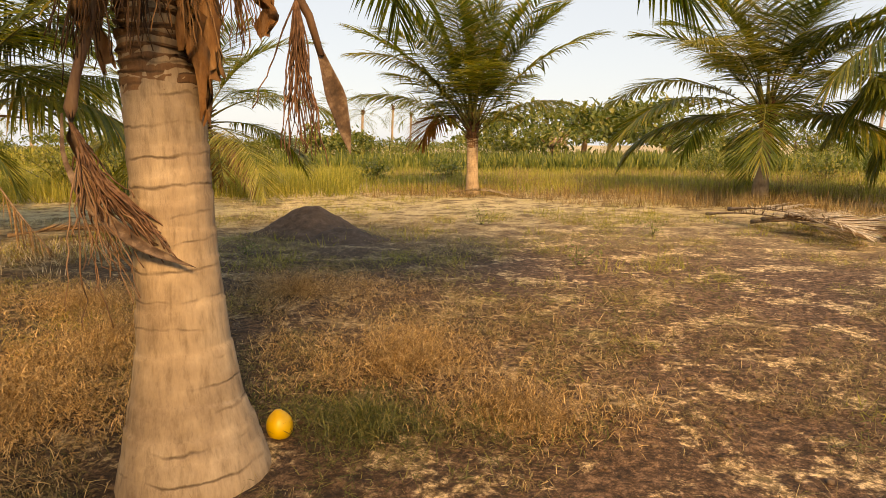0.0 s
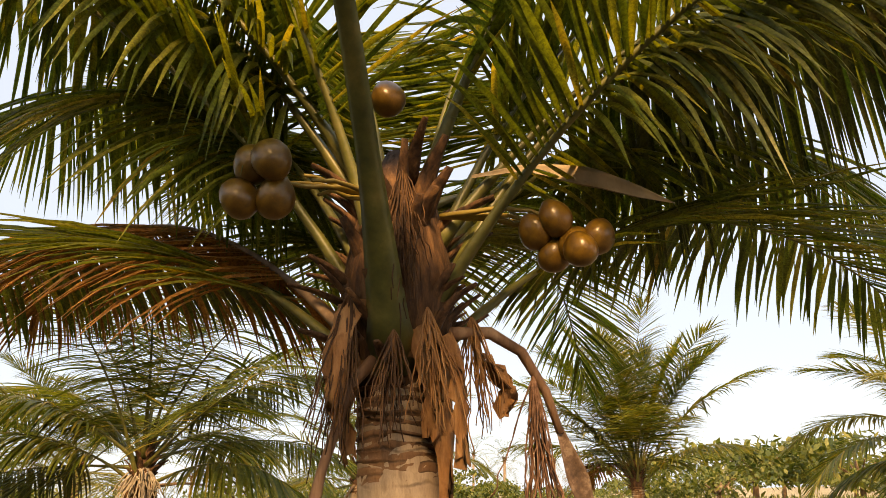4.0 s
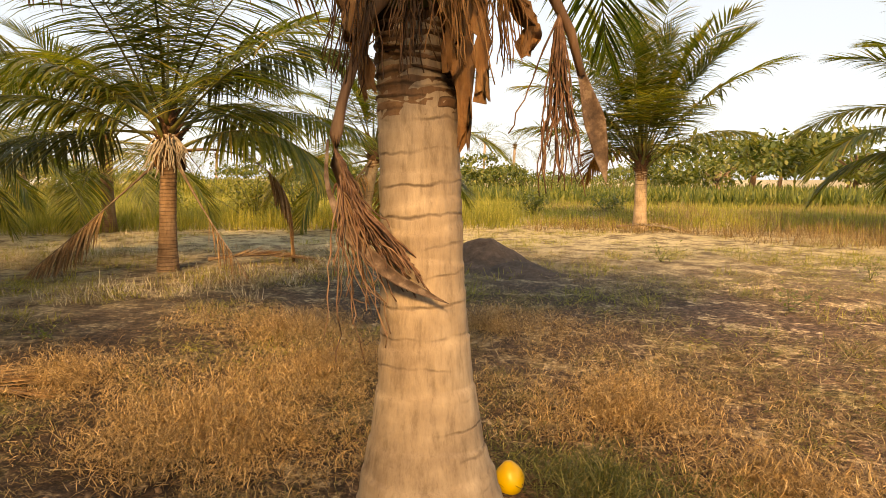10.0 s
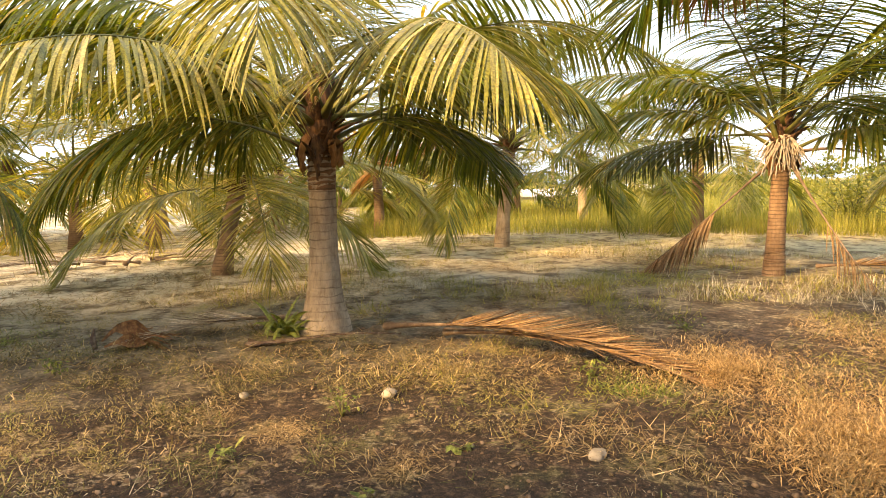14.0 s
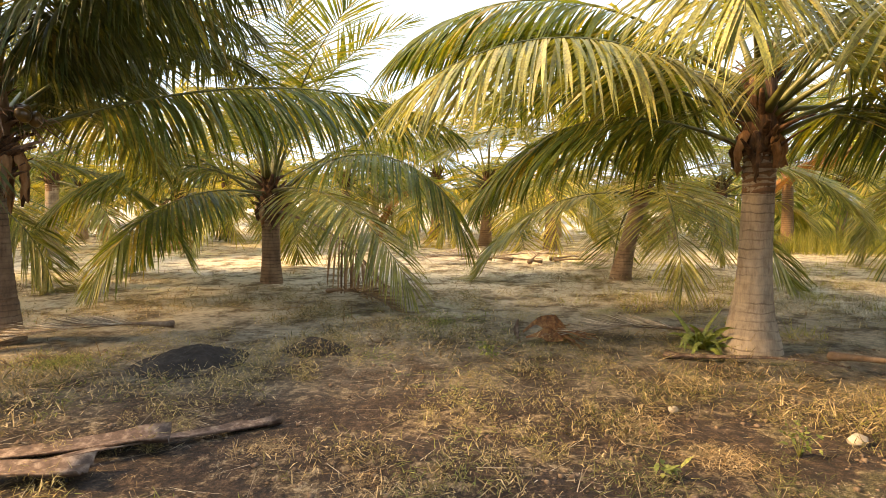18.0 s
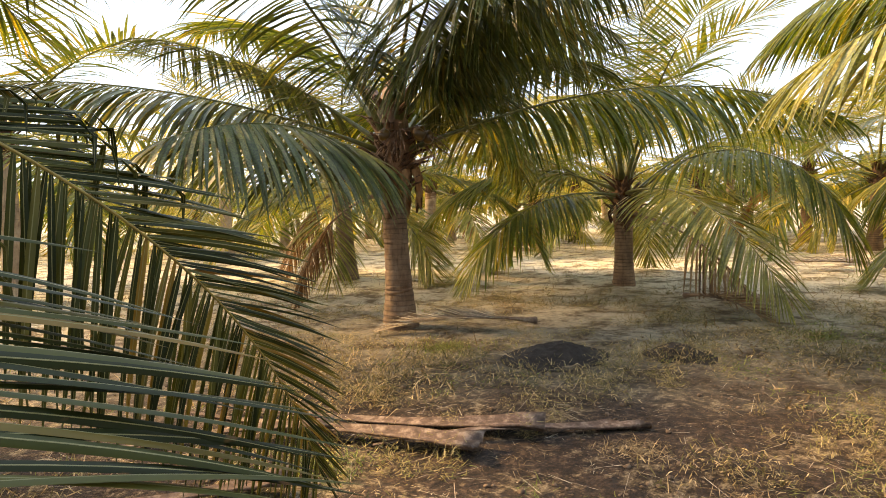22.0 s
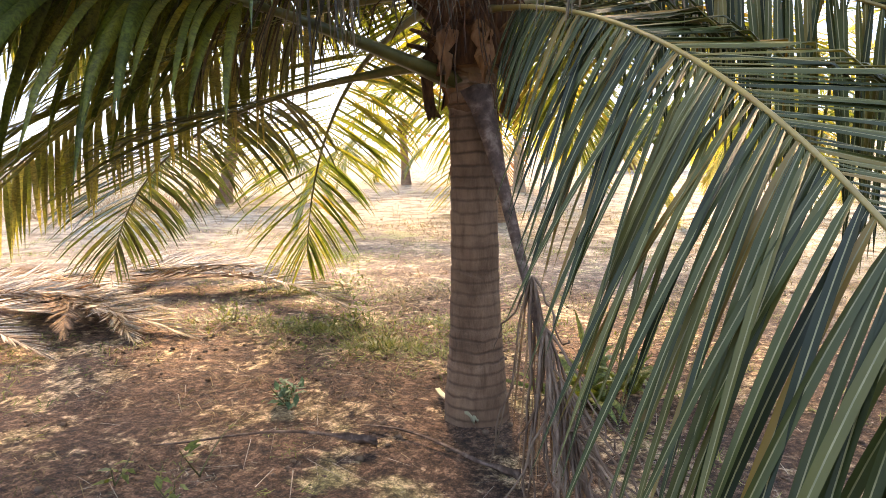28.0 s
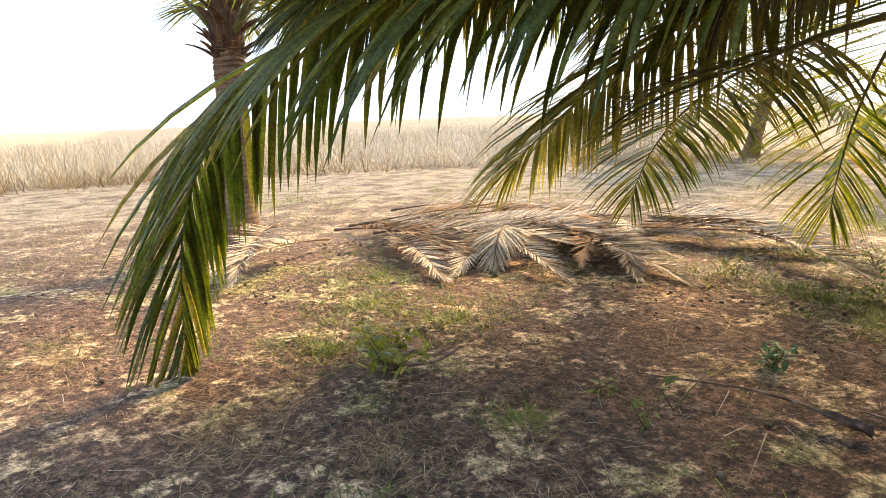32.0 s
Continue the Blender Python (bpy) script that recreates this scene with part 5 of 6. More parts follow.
P = [ellipse(n, cx, cy, rx, ry, 200 + i) for i, (cx, cy, rx, ry, n) in enumerate([(-2.9, 3.6, 1.1, 0.9, 260), (-4.2, 5.9, 1.1, 0.9, 150), (-3.0, 4.9, 0.9, 1.1, 200), (-0.7, 5.0, 0.9, 0.9, 150), (-2.4, 7.0, 1.4, 1.0, 130), (0.2, 4.2, 0.8, 0.5, 70), (-4.6, 3.9, 0.8, 0.8, 70)])]
X, Y = np.concatenate([p[0] for p in P]), np.concatenate([p[1] for p in P])
tangle("rust_weeds", X, Y, 0.26, 0.085, 95, 0.19, 0.0048, GRASS["orange"], "tangled rust-brown dry weeds glowing in low sun", 6, "dry grass", 0.7)
X, Y = ring_places(1500, 3.4, 10, 109, 92, 152)
X, Y = keep_where(X, Y, 0.6, 33.0, 0.0)
X, Y = off_bare(X, Y, 0.0)
tangle("brown_weeds", X, Y, 0.2, 0.07, 34, 0.15, 0.0075, GRASS["tangle"], "wispy brown weeds standing on dark soil", 31, "dry grass", 0.8)
X, Y = ring_places(1100, 4.0, 11, 156, 62, 154, 0.9)
X, Y = keep_where(X, Y, 0.7, 29.0, 0.0)
tangle("feathery_weeds", X, Y, 0.16, 0.055, 60, 0.12, 0.0058, GRASS["olive"], "feathery olive and straw weeds standing in clumps", 39, "weeds", 0.9, seg=1)
X, Y = ring_places(2400, 4.2, 15, 157, 165, 262, 0.9)
X, Y = keep_where(X, Y, 0.45, 37.0, 0.08)
tangle("green_weeds", X, Y, 0.06, 0.08, 16, 0.16, 0.009, GRASS["weed"], "low green weeds in loose patches on dry soil", 41, "weeds", 0.6, seg=1)
X, Y = ring_places(5200, 3.5, 15, 153, -42, 75, 0.8)
X, Y = keep_where(X, Y, 0.55, 19.0, 0.0)
X, Y = off_bare(X, Y)
tangle("pale_straw", X, Y, 0.06, 0.17, 17, 0.22, 0.0065, GRASS["straw"], "matted pale straw between dark patches of soil", 35, seg=1)
X, Y = ring_places(5200, 4.5, 20, 154, -42, 75, 0.8)
X, Y = keep_where(X, Y, 0.4, 23.0, 0.02)
X, Y = off_bare(X, Y)
tangle("green_grass", X, Y, 0.08, 0.12, 15, 0.2, 0.008, GRASS["meadow"], "short yellow-green grass in uneven patches", 36, "grass", 0.7, seg=1)
X, Y = ring_places(1800, 4.2, 13, 151, 70, 205, 0.8)
X, Y = keep_where(X, Y, 0.45, 13.0, 0.05)
X, Y = off_bare(X, Y)
tangle("brown_weeds", X, Y, 0.24, 0.09, 24, 0.17, 0.0085, GRASS["tangle"], "wispy straw-coloured weeds on the grove floor", 33, "dry grass", 0.9, seg=1)
X, Y = ring_places(2600, 4.5, 16, 152, 60, 205, 0.9)
X, Y = keep_where(X, Y, 0.5, 17.0, 0.0)
X, Y = off_bare(X, Y)
tangle("pale_straw", X, Y, 0.04, 0.16, 12, 0.3, 0.014, GRASS["straw"], "pale flattened straw across the grove floor", 34, seg=1)
X, Y = ring_places(13000, 1.2, 6.5, 131, power=0.9)
X, Y = keep_where(X, Y, 1.5, 61.0, 0.16)
tufts("straw_litter", X, Y, 0.06, 6, 2.6, 0.0032, GRASS["field"], "fine bleached chaff strewn on the soil", 21, 0.94, 0.12, "dry grass", 0.4, seg=1)
X, Y = ring_places(4200, 1.2, 8, 133, 90, 330, 0.9)
tufts("twig_litter", X, Y, 0.4, 1, 2.5, 0.006, LEAF["grey"], "thin dry twigs and leaflets lying on soil", 32, 0.92, 0.1, "twigs", 0.15, seg=1)
P = [ellipse(n, cx, cy, rx, ry, 260 + i) for i, (cx, cy, rx, ry, n) in enumerate([(4.4, -2.0, 0.9, 0.8, 170), (3.6, -1.4, 0.8, 0.5, 120), (1.7, -4.6, 0.9, 0.4, 220), (2.5, -5.0, 1.5, 0.6, 420), (1.3, -5.4, 0.9, 0.6, 220), (3.6, -6.4, 1.4, 0.9, 260), (3.7, -2.4, 0.7, 0.9, 120), (2.0, -1.9, 0.25, 0.2, 30), (5.3, -2.4, 1.0, 0.8, 120), (4.2, -8.5, 1.6, 0.8, 150), (1.5, -0.9, 0.4, 0.3, 40), (-5.8, -5.2, 0.8, 0.6, 120), (-8.5, -2.2, 0.9, 0.7, 120), (-3.0, -3.6, 0.5, 0.4, 50), (-4.6, 3.0, 0.6, 0.5, 90), (-2.4, 2.0, 0.6, 0.4, 90)])]
X, Y = np.concatenate([p[0] for p in P]), np.concatenate([p[1] for p in P])
tufts("green_weeds", X, Y, 0.08, 10, 1.2, 0.009, GRASS["weed"], "creeping green weeds in loose patches", 22, 0, 0.1, "weeds")
X, Y = ellipse(260, -0.6, 3.9, 1.0, 0.55, 231)
tangle("green_grass", X, Y, 0.12, 0.12, 22, 0.13, 0.0045, GRASS["green"], "fresh green grass round a palm's foot", 7, "grass", 0.8)
P = [ellipse(n, cx, cy, rx, ry, 240 + i) for i, (cx, cy, rx, ry, n) in enumerate([(-4.74, 0.4, 0.3, 0.25, 60), (-5.2, -0.05, 0.4, 0.25, 50), (-4.29, -2.3, 0.12, 0.12, 20), (-3.6, -0.6, 0.45, 0.3, 60), (-3.9, 1.0, 0.3, 0.3, 44), (-3.1, 0.2, 0.4, 0.25, 50), (-3.0, -1.6, 0.35, 0.25, 40), (-4.0, -1.5, 0.2, 0.15, 20), (-5.6, 1.9, 0.5, 0.3, 50), (2.0, -1.2, 0.5, 0.3, 40), (1.2, -1.7, 0.6, 0.3, 36), (2.6, -0.6, 0.6, 0.4, 40), (4.2, 0.2, 1.2, 0.8, 70)])]
X, Y = np.concatenate([p[0] for p in P]), np.concatenate([p[1] for p in P])
tangle("pale_straw", X, Y, 0.012, 0.1, 22, 0.2, 0.0042, GRASS["straw"], "bleached straw tufts matted on the soil", 8, rise=0.12)
X, Y = ring_places(900, 1.6, 7, 107, -30, 60)
X, Y = keep_where(X, Y, 0.7, 35.0, 0.05)
tangle("grey_weed_stems", X, Y, 0.18, 0.08, 60, 0.14, 0.0032, GRASS["tangle"], "wiry grey-green weed stems", 10, "weeds", 0.9)
# the fields beyond the palms
X, Y = ring_places(9000, 21, 60, 110, 18, 78, 1.1)
tufts("tall_meadow_grass", X, Y, 0.6, 9, 0.25, 0.03, GRASS["meadow"], "tall yellow-green grass in the next field", 11, 0, 0.45, "grass", seg=1)
X, Y = ring_places(7000, 18, 42, 111, -35, 16, 1.1)
X, Y = keep_where(X, Y, 0.2, 40.0, -0.15)
tufts("brown_field_grass", X, Y, 0.42, 8, 0.5, 0.016, GRASS["brown"], "tall brown grass behind the palms", 12, 0, 0.4, "grass", seg=1)
X, Y = ring_places(6000, 22, 60, 112, -35, 20, 1.1)
tufts("tall_meadow_grass", X, Y, 0.42, 9, 0.3, 0.03, GRASS["meadow"], "yellow-green grass reaching to a hedge", 13, 0, 0.45, "grass", seg=1)
X, Y = ring_places(9000, 20, 75, 113, 224, 300, 1.2)
tufts("dry_field_grass", X, Y, 1.05, 9, 0.75, 0.022, GRASS["field"], "tall dry grass field with haze in its pale colour", 14, 0, 0.45, "grass", seg=1)
X, Y = ring_places(2600, 19, 50, 155, 222, 302, 1.2)
X, Y = keep_where(X, Y, 0.12, 51.0, 0.0)
tufts("brown_field_grass", X, Y, 0.9, 9, 0.8, 0.022, GRASS["brown"], "brown dry brush standing in a pale field", 37, 0, 0.6, "grass", seg=1)
X, Y = ring_places(2800, 13, 60, 117, 156, 228, 1.2)
tufts("dry_field_grass", X, Y, 0.14, 7, 0.9, 0.016, GRASS["brown"], "short brown grass between the far palms", 38, 0, 0.4, "grass", seg=1)
X, Y = ring_places(2900, 13, 60, 114, 78, 156, 1.2)
tufts("dry_field_grass", X, Y, 0.14, 7, 0.9, 0.016, GRASS["field"], "short dry grass between the far palms", 15, 0, 0.4, "grass", seg=1)
X, Y = ring_places(5000, 9, 22, 115, 20, 95, 1.0)
X, Y = keep_where(X, Y, 0.35, 44.0, -0.02)
X, Y = off_bare(X, Y)
tufts("pale_grass", X, Y, 0.22, 8, 0.7, 0.01, GRASS["field"], "pale dry grass across the grove floor", 16, 0, 0.2, "grass", seg=1)
X, Y = ring_places(5000, 8, 22, 116, -30, 95, 1.0)
X, Y = keep_where(X, Y, 0.3, 48.0, 0.0)
X, Y = off_bare(X, Y)
tufts("green_grass", X, Y, 0.2, 8, 0.7, 0.012, GRASS["meadow"], "soft green grass across the grove floor", 17, 0, 0.2, "grass", seg=1)


def clods(name, count, r0, r1, seed, label):
    """Crumbs of soil, from a low round lump squeezed and turned for each one."""
    rng = np.random.default_rng(seed)
    t = (1 + 5 ** 0.5) / 2
    U = np.array([(-1, t, 0), (1, t, 0), (-1, -t, 0), (1, -t, 0), (0, -1, t), (0, 1, t), (0, -1, -t), (0, 1, -t), (t, 0, -1), (t, 0, 1), (-t, 0, -1), (-t, 0, 1)], float) / 1.9
    I = np.array([(0, 11, 5), (0, 5, 1), (0, 1, 7), (0, 7, 10), (0, 10, 11), (1, 5, 9), (5, 11, 4), (11, 10, 2), (10, 7, 6), (7, 1, 8), (3, 9, 4), (3, 4, 2), (3, 2, 6), (3, 6, 8), (3, 8, 9), (4, 9, 5), (2, 4, 11), (6, 2, 10), (8, 6, 7), (9, 8, 1)])
    X, Y = ring_places(count, r0, r1, seed, power=0.9)
    X, Y = keep_where(X, Y, 0.8, 71.0, -0.1)
    n = len(X)
    size = rng.uniform(0.003, 0.01, n) * rng.choice([1, 1, 1, 1, 1.6, 1.6, 2.6], n)
    V = U[None] * rng.uniform(0.55, 1.25, (n, 12, 1)) * size[:, None, None] * np.array([1, 1, 0.7])
    V += np.stack([X, Y, heights(X, Y) + size * 0.3], 1)[:, None]
    F = (I[None] + (np.arange(n) * 12)[:, None, None]).reshape(-1, 3)
    return tagged(new(name, big_mesh(name, V.reshape(-1, 3), F, CRUMB, False)), label, "soil", kind="stuff")


clods("soil_crumbs", 22000, 1.0, 8.0, 140, "small brown crumbs of dry soil")


def leafy(name, place, radius, height, leaves, size, material, label, category, seed, stems=7, kind=""):
    """A plant or shrub: thin stems with many small leaves, uneven in outline."""
    rng = np.random.default_rng(seed)
    x, y = place
    ob = thing(name, (x, y, ground_z(x, y)), label, category, kind=kind)
    at = []
    for i in range(stems):
        az = i * 360 / stems + rng.uniform(-25, 25)
        el = rng.uniform(35, 85)
        ln = height * rng.uniform(0.7, 1.15) / max(math.sin(radians(el)), 0.55)
        C = rachis_curve((0, 0, 0), az, el, ln, rng.uniform(-10, 35), 0, 8)
        V, F = tube(C, np.linspace(0.011, 0.004, 9) * max(height, 0.3) ** 0.7, 5)
        part("stem", (V, F, RACHIS, True), ob)
        at.append(C)
    n = leaves
    src = rng.integers(0, stems, n)
    k = rng.uniform(0.25, 1.0, n)
    base = np.array([[np.interp(kk, np.linspace(0, 1, 9), at[s][:, i]) for i in range(3)] for s, kk in zip(src, k)])
    base += rng.normal(0, radius * 0.22, (n, 3)) * np.array([1, 1, 0.6])
    base[:, 2] = np.maximum(base[:, 2], 0.02)
    D = rng.normal(0, 1, (n, 3)) * np.array([1, 1, 0.55]) + np.array([0, 0, 0.25])
    D /= np.linalg.norm(D, axis=1)[:, None]
    V, F = blades(base, D, size * rng.uniform(0.6, 1.3, n), size * rng.uniform(0.35, 0.6, n), rng.uniform(0.1, 0.6, n), 2, False, rng)
    tagged(part("foliage", big_mesh("foliage", V.reshape(-1, 3), F, material), ob), kind="stuff")
    return ob


LIME = leaf_material("lime leaf", [(0, (0.2, 0.26, 0.04)), (0.6, (0.34, 0.38, 0.07)), (1, (0.5, 0.44, 0.09))], 0.5, 0.4)
TEAL = leaf_material("blue-green leaf", [(0, (0.09, 0.19, 0.12)), (1, (0.17, 0.3, 0.2))], 0.55, 0.3)
leafy("lime_weed", (2.92, -1.58), 0.2, 0.32, 130, 0.085, LIME, "lime-green leafy weed on bare soil", "weed", 1)
leafy("blue_green_weed", (1.75, -3.38), 0.13, 0.14, 70, 0.06, TEAL, "small blue-green weed on bare soil", "weed", 2)
for i, (x, y, r, h, n) in enumerate([(1.7, -2.6, 0.07, 0.2, 9), (1.62, -2.35, 0.06, 0.15, 8), (2.02, -2.42, 0.1, 0.12, 8), (-6.92, -1.34, 0.18, 0.14, 60), (-4.9, 0.83, 0.16, 0.2, 40), (-4.37, 0.08, 0.08, 0.08, 16), (-4.0, 1.4, 0.07, 0.05, 12), (-3.6, 0.7, 0.06, 0.05, 10),
                                       (-5.0, 2.9, 0.2, 0.15, 60), (-2.2, 2.5, 0.2, 0.16, 60), (-6.0, 4.6, 0.2, 0.16, 60), (0.4, 9.5, 0.35, 0.3, 120), (-1.6, 13.5, 0.5, 0.4, 160), (1.6, 12.6, 0.4, 0.3, 120), (-4.3, 9.2, 0.3, 0.2, 80), (2.3, -5.2, 0.4, 0.18, 140), (3.0, -6.3, 0.3, 0.25, 90), (3.3, -4.9, 0.3, 0.15, 90)]):
    leafy("weed", (x, y), r, h, n, 0.05 if n > 20 else 0.075, GRASS["weed"], "small green broad-leaved weed", "weed", 10 + i, 5 if n > 20 else 2)
for i, (x, y, r, h, n, m) in enumerate([(-27.3, 15.0, 1.5, 2.3, 1100, "bush"), (-14.6, 19.5, 1.5, 2.2, 1100, "bush"), (-15.8, 18.6, 1.1, 1.7, 800, "meadow"), (-12.6, 20.6, 1.2, 1.4, 700, "bush"), (-29.4, -0.2, 2.0, 1.8, 1100, "bush"), (-31.0, 18.5, 1.4, 1.9, 800, "bush"), (-17.5, 21.0, 1.6, 1.5, 800, "meadow"), (-21.0, 19.5, 1.6, 1.3, 800, "meadow"),
                                          (5.5, 33.0, 2.0, 1.6, 800, "bush"), (-6.0, 30.0, 1.2, 0.9, 500, "bush"), (-8.4, 27.0, 1.2, 1.0, 500, "bush"), (9.5, 30.0, 2.0, 1.6, 800, "bush")]):
    leafy("bush", (x, y), r, h, n, 0.16, GRASS[m], "dense green bush at the field's edge", "bush", 40 + i, 12)


def far_tree(x, y, h, spread, seed):
    rng = np.random.default_rng(seed)
    tree = thing("tree", (x, y, 0), "round-crowned green tree on the skyline", "tree", "trees on the skyline")
    pieces = [tube([(0, 0, -0.2), (0.05 * h, 0, h * 0.3), (0.02 * h, 0.03 * h, h * 0.6)], [0.05 * h, 0.035 * h, 0.02 * h], 7)]
    for i in range(6):
        pieces.append(tube(rachis_curve((0.04 * h, 0, h * 0.3), i * 60 + rng.uniform(-20, 20), 50, h * 0.5, 25, 0, 5), np.linspace(0.02, 0.006, 6) * h, 5))
    V, F = join(pieces)
    part("trunk", (V, F, BARK_DARK, True), tree)
    n = 1700
    c = rng.normal(0, 1, (14, 3)) * np.array([spread * 0.5, spread * 0.5, h * 0.16]) + np.array([0, 0, h * 0.62])
    k = rng.integers(0, 14, n)
    B = c[k] + rng.normal(0, 0.26, (n, 3)) * np.array([spread, spread, h * 0.3]) * rng.uniform(0.4, 1.0, (n, 1))
    B[:, 2] = np.maximum(B[:, 2], h * 0.12)
    D = rng.normal(0, 1, (n, 3))
    D /= np.linalg.norm(D, axis=1)[:, None]
    s = h * 0.11
    V, F = blades(B, D, s * rng.uniform(0.6, 1.3, n), s * rng.uniform(0.4, 0.7, n), rng.uniform(0.1, 0.5, n), 2, False, rng)
    tagged(part("crown", big_mesh("crown", V.reshape(-1, 3), F, GRASS["bush"]), tree), kind="stuff")


rng = np.random.default_rng(77)
for i in range(46):
    yaw = -42 + 108 * i / 46 + rng.uniform(-1.2, 1.2)
    D = rng.uniform(55, 95)
    big = 1.9 if -6 < yaw < 4 else 1.0
    far_tree(-math.sin(radians(yaw)) * D, math.cos(radians(yaw)) * D, rng.uniform(1.6, 3.6) * big, rng.uniform(2.5, 6) * big, 300 + i)
for i in range(26):
    yaw = 70 + 118 * i / 26 + rng.uniform(-1.5, 1.5)
    D = rng.uniform(42, 62)
    far_tree(-math.sin(radians(yaw)) * D, math.cos(radians(yaw)) * D, rng.uniform(3.0, 4.8), rng.uniform(3.5, 5.5), 400 + i)
for i, (yaw, D, h) in enumerate([(17, 95, 6.5), (19.5, 88, 5.5), (22, 100, 7), (15.5, 105, 6), (52, 75, 5), (54, 80, 4.5), (44, 85, 4.0), (47, 80, 4.2), (-20, 80, 5), (62, 70, 4)]):
    palm((-math.sin(radians(yaw)) * D, math.cos(radians(yaw)) * D), (0.3, 0, h), 0.16, 0.22, seed=70 + i, auto=13, length=3.8, low=-20, count=26, seg=2, name="coconut_palm", label="distant coconut palm on the skyline")
# hedge of crop between the field and the skyline
X, Y = ring_places(7000, 40, 62, 120, -38, 32)
tufts("crop_hedge", X, Y, 0.95, 8, 0.35, 0.22, GRASS["bush"], "dark green crop growing beyond the meadow", 18, 0, 0.5, "crop", seg=1)
X, Y = ring_places(2500, 56, 66, 121, 30, 80)
tufts("crop_hedge", X, Y, 1.2, 8, 0.35, 0.25, GRASS["meadow"], "green crop growing beyond the tall grass", 19, 0, 0.5, "crop", seg=1)

# ---- things on the ground ----


def heap(name, cx, cy, rx, ry, h, label, seed, lump=0.12, material=None):
    n, m = 26, 40
    V, F = [], []
    for i in range(n + 1):
        r = i / n
        for j in range(m):
            a = 2 * math.pi * j / m
            x, y = math.cos(a) * r * rx, math.sin(a) * r * ry
            z = h * (0.5 + 0.5 * math.cos(math.pi * min(r, 1))) ** 1.1
            z += lump * h * noise.fractal(Vector((x * 2.2, y * 2.2, seed)), 0.7, 2.0, 4) * (1 - r ** 4)
            V.append((x * (1 + 0.08 * noise.noise(Vector((a, 0, seed)))), y, z - 0.06 * (r > 0.97)))
    F = [[i * m + j, i * m + (j + 1) % m, (i + 1) * m + (j + 1) % m, (i + 1) * m + j] for i in range(n) for j in range(m)]
    ob = new(name, mesh_of(name, V, F, material or SOIL_HEAP, True))
    ob.location = (cx, cy, ground_z(cx, cy))
    return tagged(ob, label, "soil heap")


heap("soil_mound", -4.35, 11.5, 1.25, 0.95, 0.5, "dark soil heap dumped on the grass", 3.0)
heap("soil_mound", -3.45, 10.9, 1.0, 0.6, 0.2, "low dark soil heap beside a larger one", 5.0, 0.3)
heap("soil_mound", -6.05, -3.95, 0.62, 0.5, 0.12, "low black soil heap in the weeds", 8.0, 0.5, BLACK_SOIL)
heap("soil_mound", -6.8, -3.1, 0.5, 0.4, 0.1, "low black soil heap in the weeds", 9.0, 0.5, BLACK_SOIL)


def stone(x, y, r, seed, label):
    bm = bmesh.new()
    bmesh.ops.create_icosphere(bm, subdivisions=3, radius=r)
    for v in bm.verts:
        v.co *= 1 + 0.35 * noise.noise(v.co / r * 1.1 + Vector((seed, 0, 0))) + 0.07 * noise.noise(v.co / r * 4)
        v.co.z *= 0.75
    me = bpy.data.meshes.new("stone")
    bm.to_mesh(me)
    bm.free()
    me.materials.append(STONE)
    ob = new("stone", me)
    ob.location = (x, y, ground_z(x, y) + r * 0.45)
    return tagged(ob, label, "stone")


stone(-5.22, 1.25, 0.058, 1.0, "pale angular stone lying on soil")
stone(-3.58, 2.05, 0.052, 2.0, "rounded grey stone half hidden in grass")
stone(-5.6, 0.2, 0.035, 3.0, "small grey stone on soil")
fallen = thing("fallen_coconut", (-1.03, 3.72, ground_z(-1.03, 3.72) + 0.05), "ripe yellow coconut fallen beside a palm trunk", "coconut")
nut(fallen, (0, 0, 0), 0.074, 99, "shell", solid("ripe yellow husk", [(0.3, (0.55, 0.33, 0.02)), (0.7, (0.68, 0.45, 0.03))], 5, 0.45, 0.1))


def dead_frond(x, y, az, length, tone, label, seed, lift=0.12, leaf=0.6, count=60, thick=1.0):
    ob = thing("dead_frond", (x, y, ground_z(x, y)), label, "palm frond", "dead fronds on the ground")
    frond(ob, (0, 0, 0.05 + lift * 0.3), az, 8, length, 22, tone, leaf=leaf, count=count, hang=0.1, seed=seed, bare=0.22, seg=3, fold=True, thick=thick, wide=0.022, aim=1.7, fan=0.6)
    return ob


def yaw_of(ax, ay, bx, by):
    return math.degrees(math.atan2(-(bx - ax), by - ay))


dead_frond(-7.3, 1.75, yaw_of(-7.3, 1.75, -4.7, 3.75), 3.3, "dry", "brown dead frond lying flat in the sun", 1, leaf=0.62, count=80)
dead_frond(-6.9, 2.3, yaw_of(-6.9, 2.3, -4.4, 3.6), 2.9, "dry", "brown dead frond lying flat on weeds", 2, leaf=0.55, count=60)
dead_frond(-8.3, 0.9, yaw_of(-8.3, 0.9, -7.9, -0.4), 2.0, "grey", "bleached dead frond beneath a palm", 3, leaf=0.5)
dead_frond(3.0, 16.0, yaw_of(3.0, 16.0, 4.7, 12.2), 4.2, "grey", "grey dead frond on the grass", 4)
dead_frond(4.2, 15.2, yaw_of(4.2, 15.2, 5.4, 12.0), 3.6, "dry", "brown dead frond on the grass", 5)
dead_frond(3.6, 14.6, yaw_of(3.6, 14.6, 6.2, 12.6), 3.4, "grey", "grey dead frond on the grass", 6)
rng = np.random.default_rng(8)
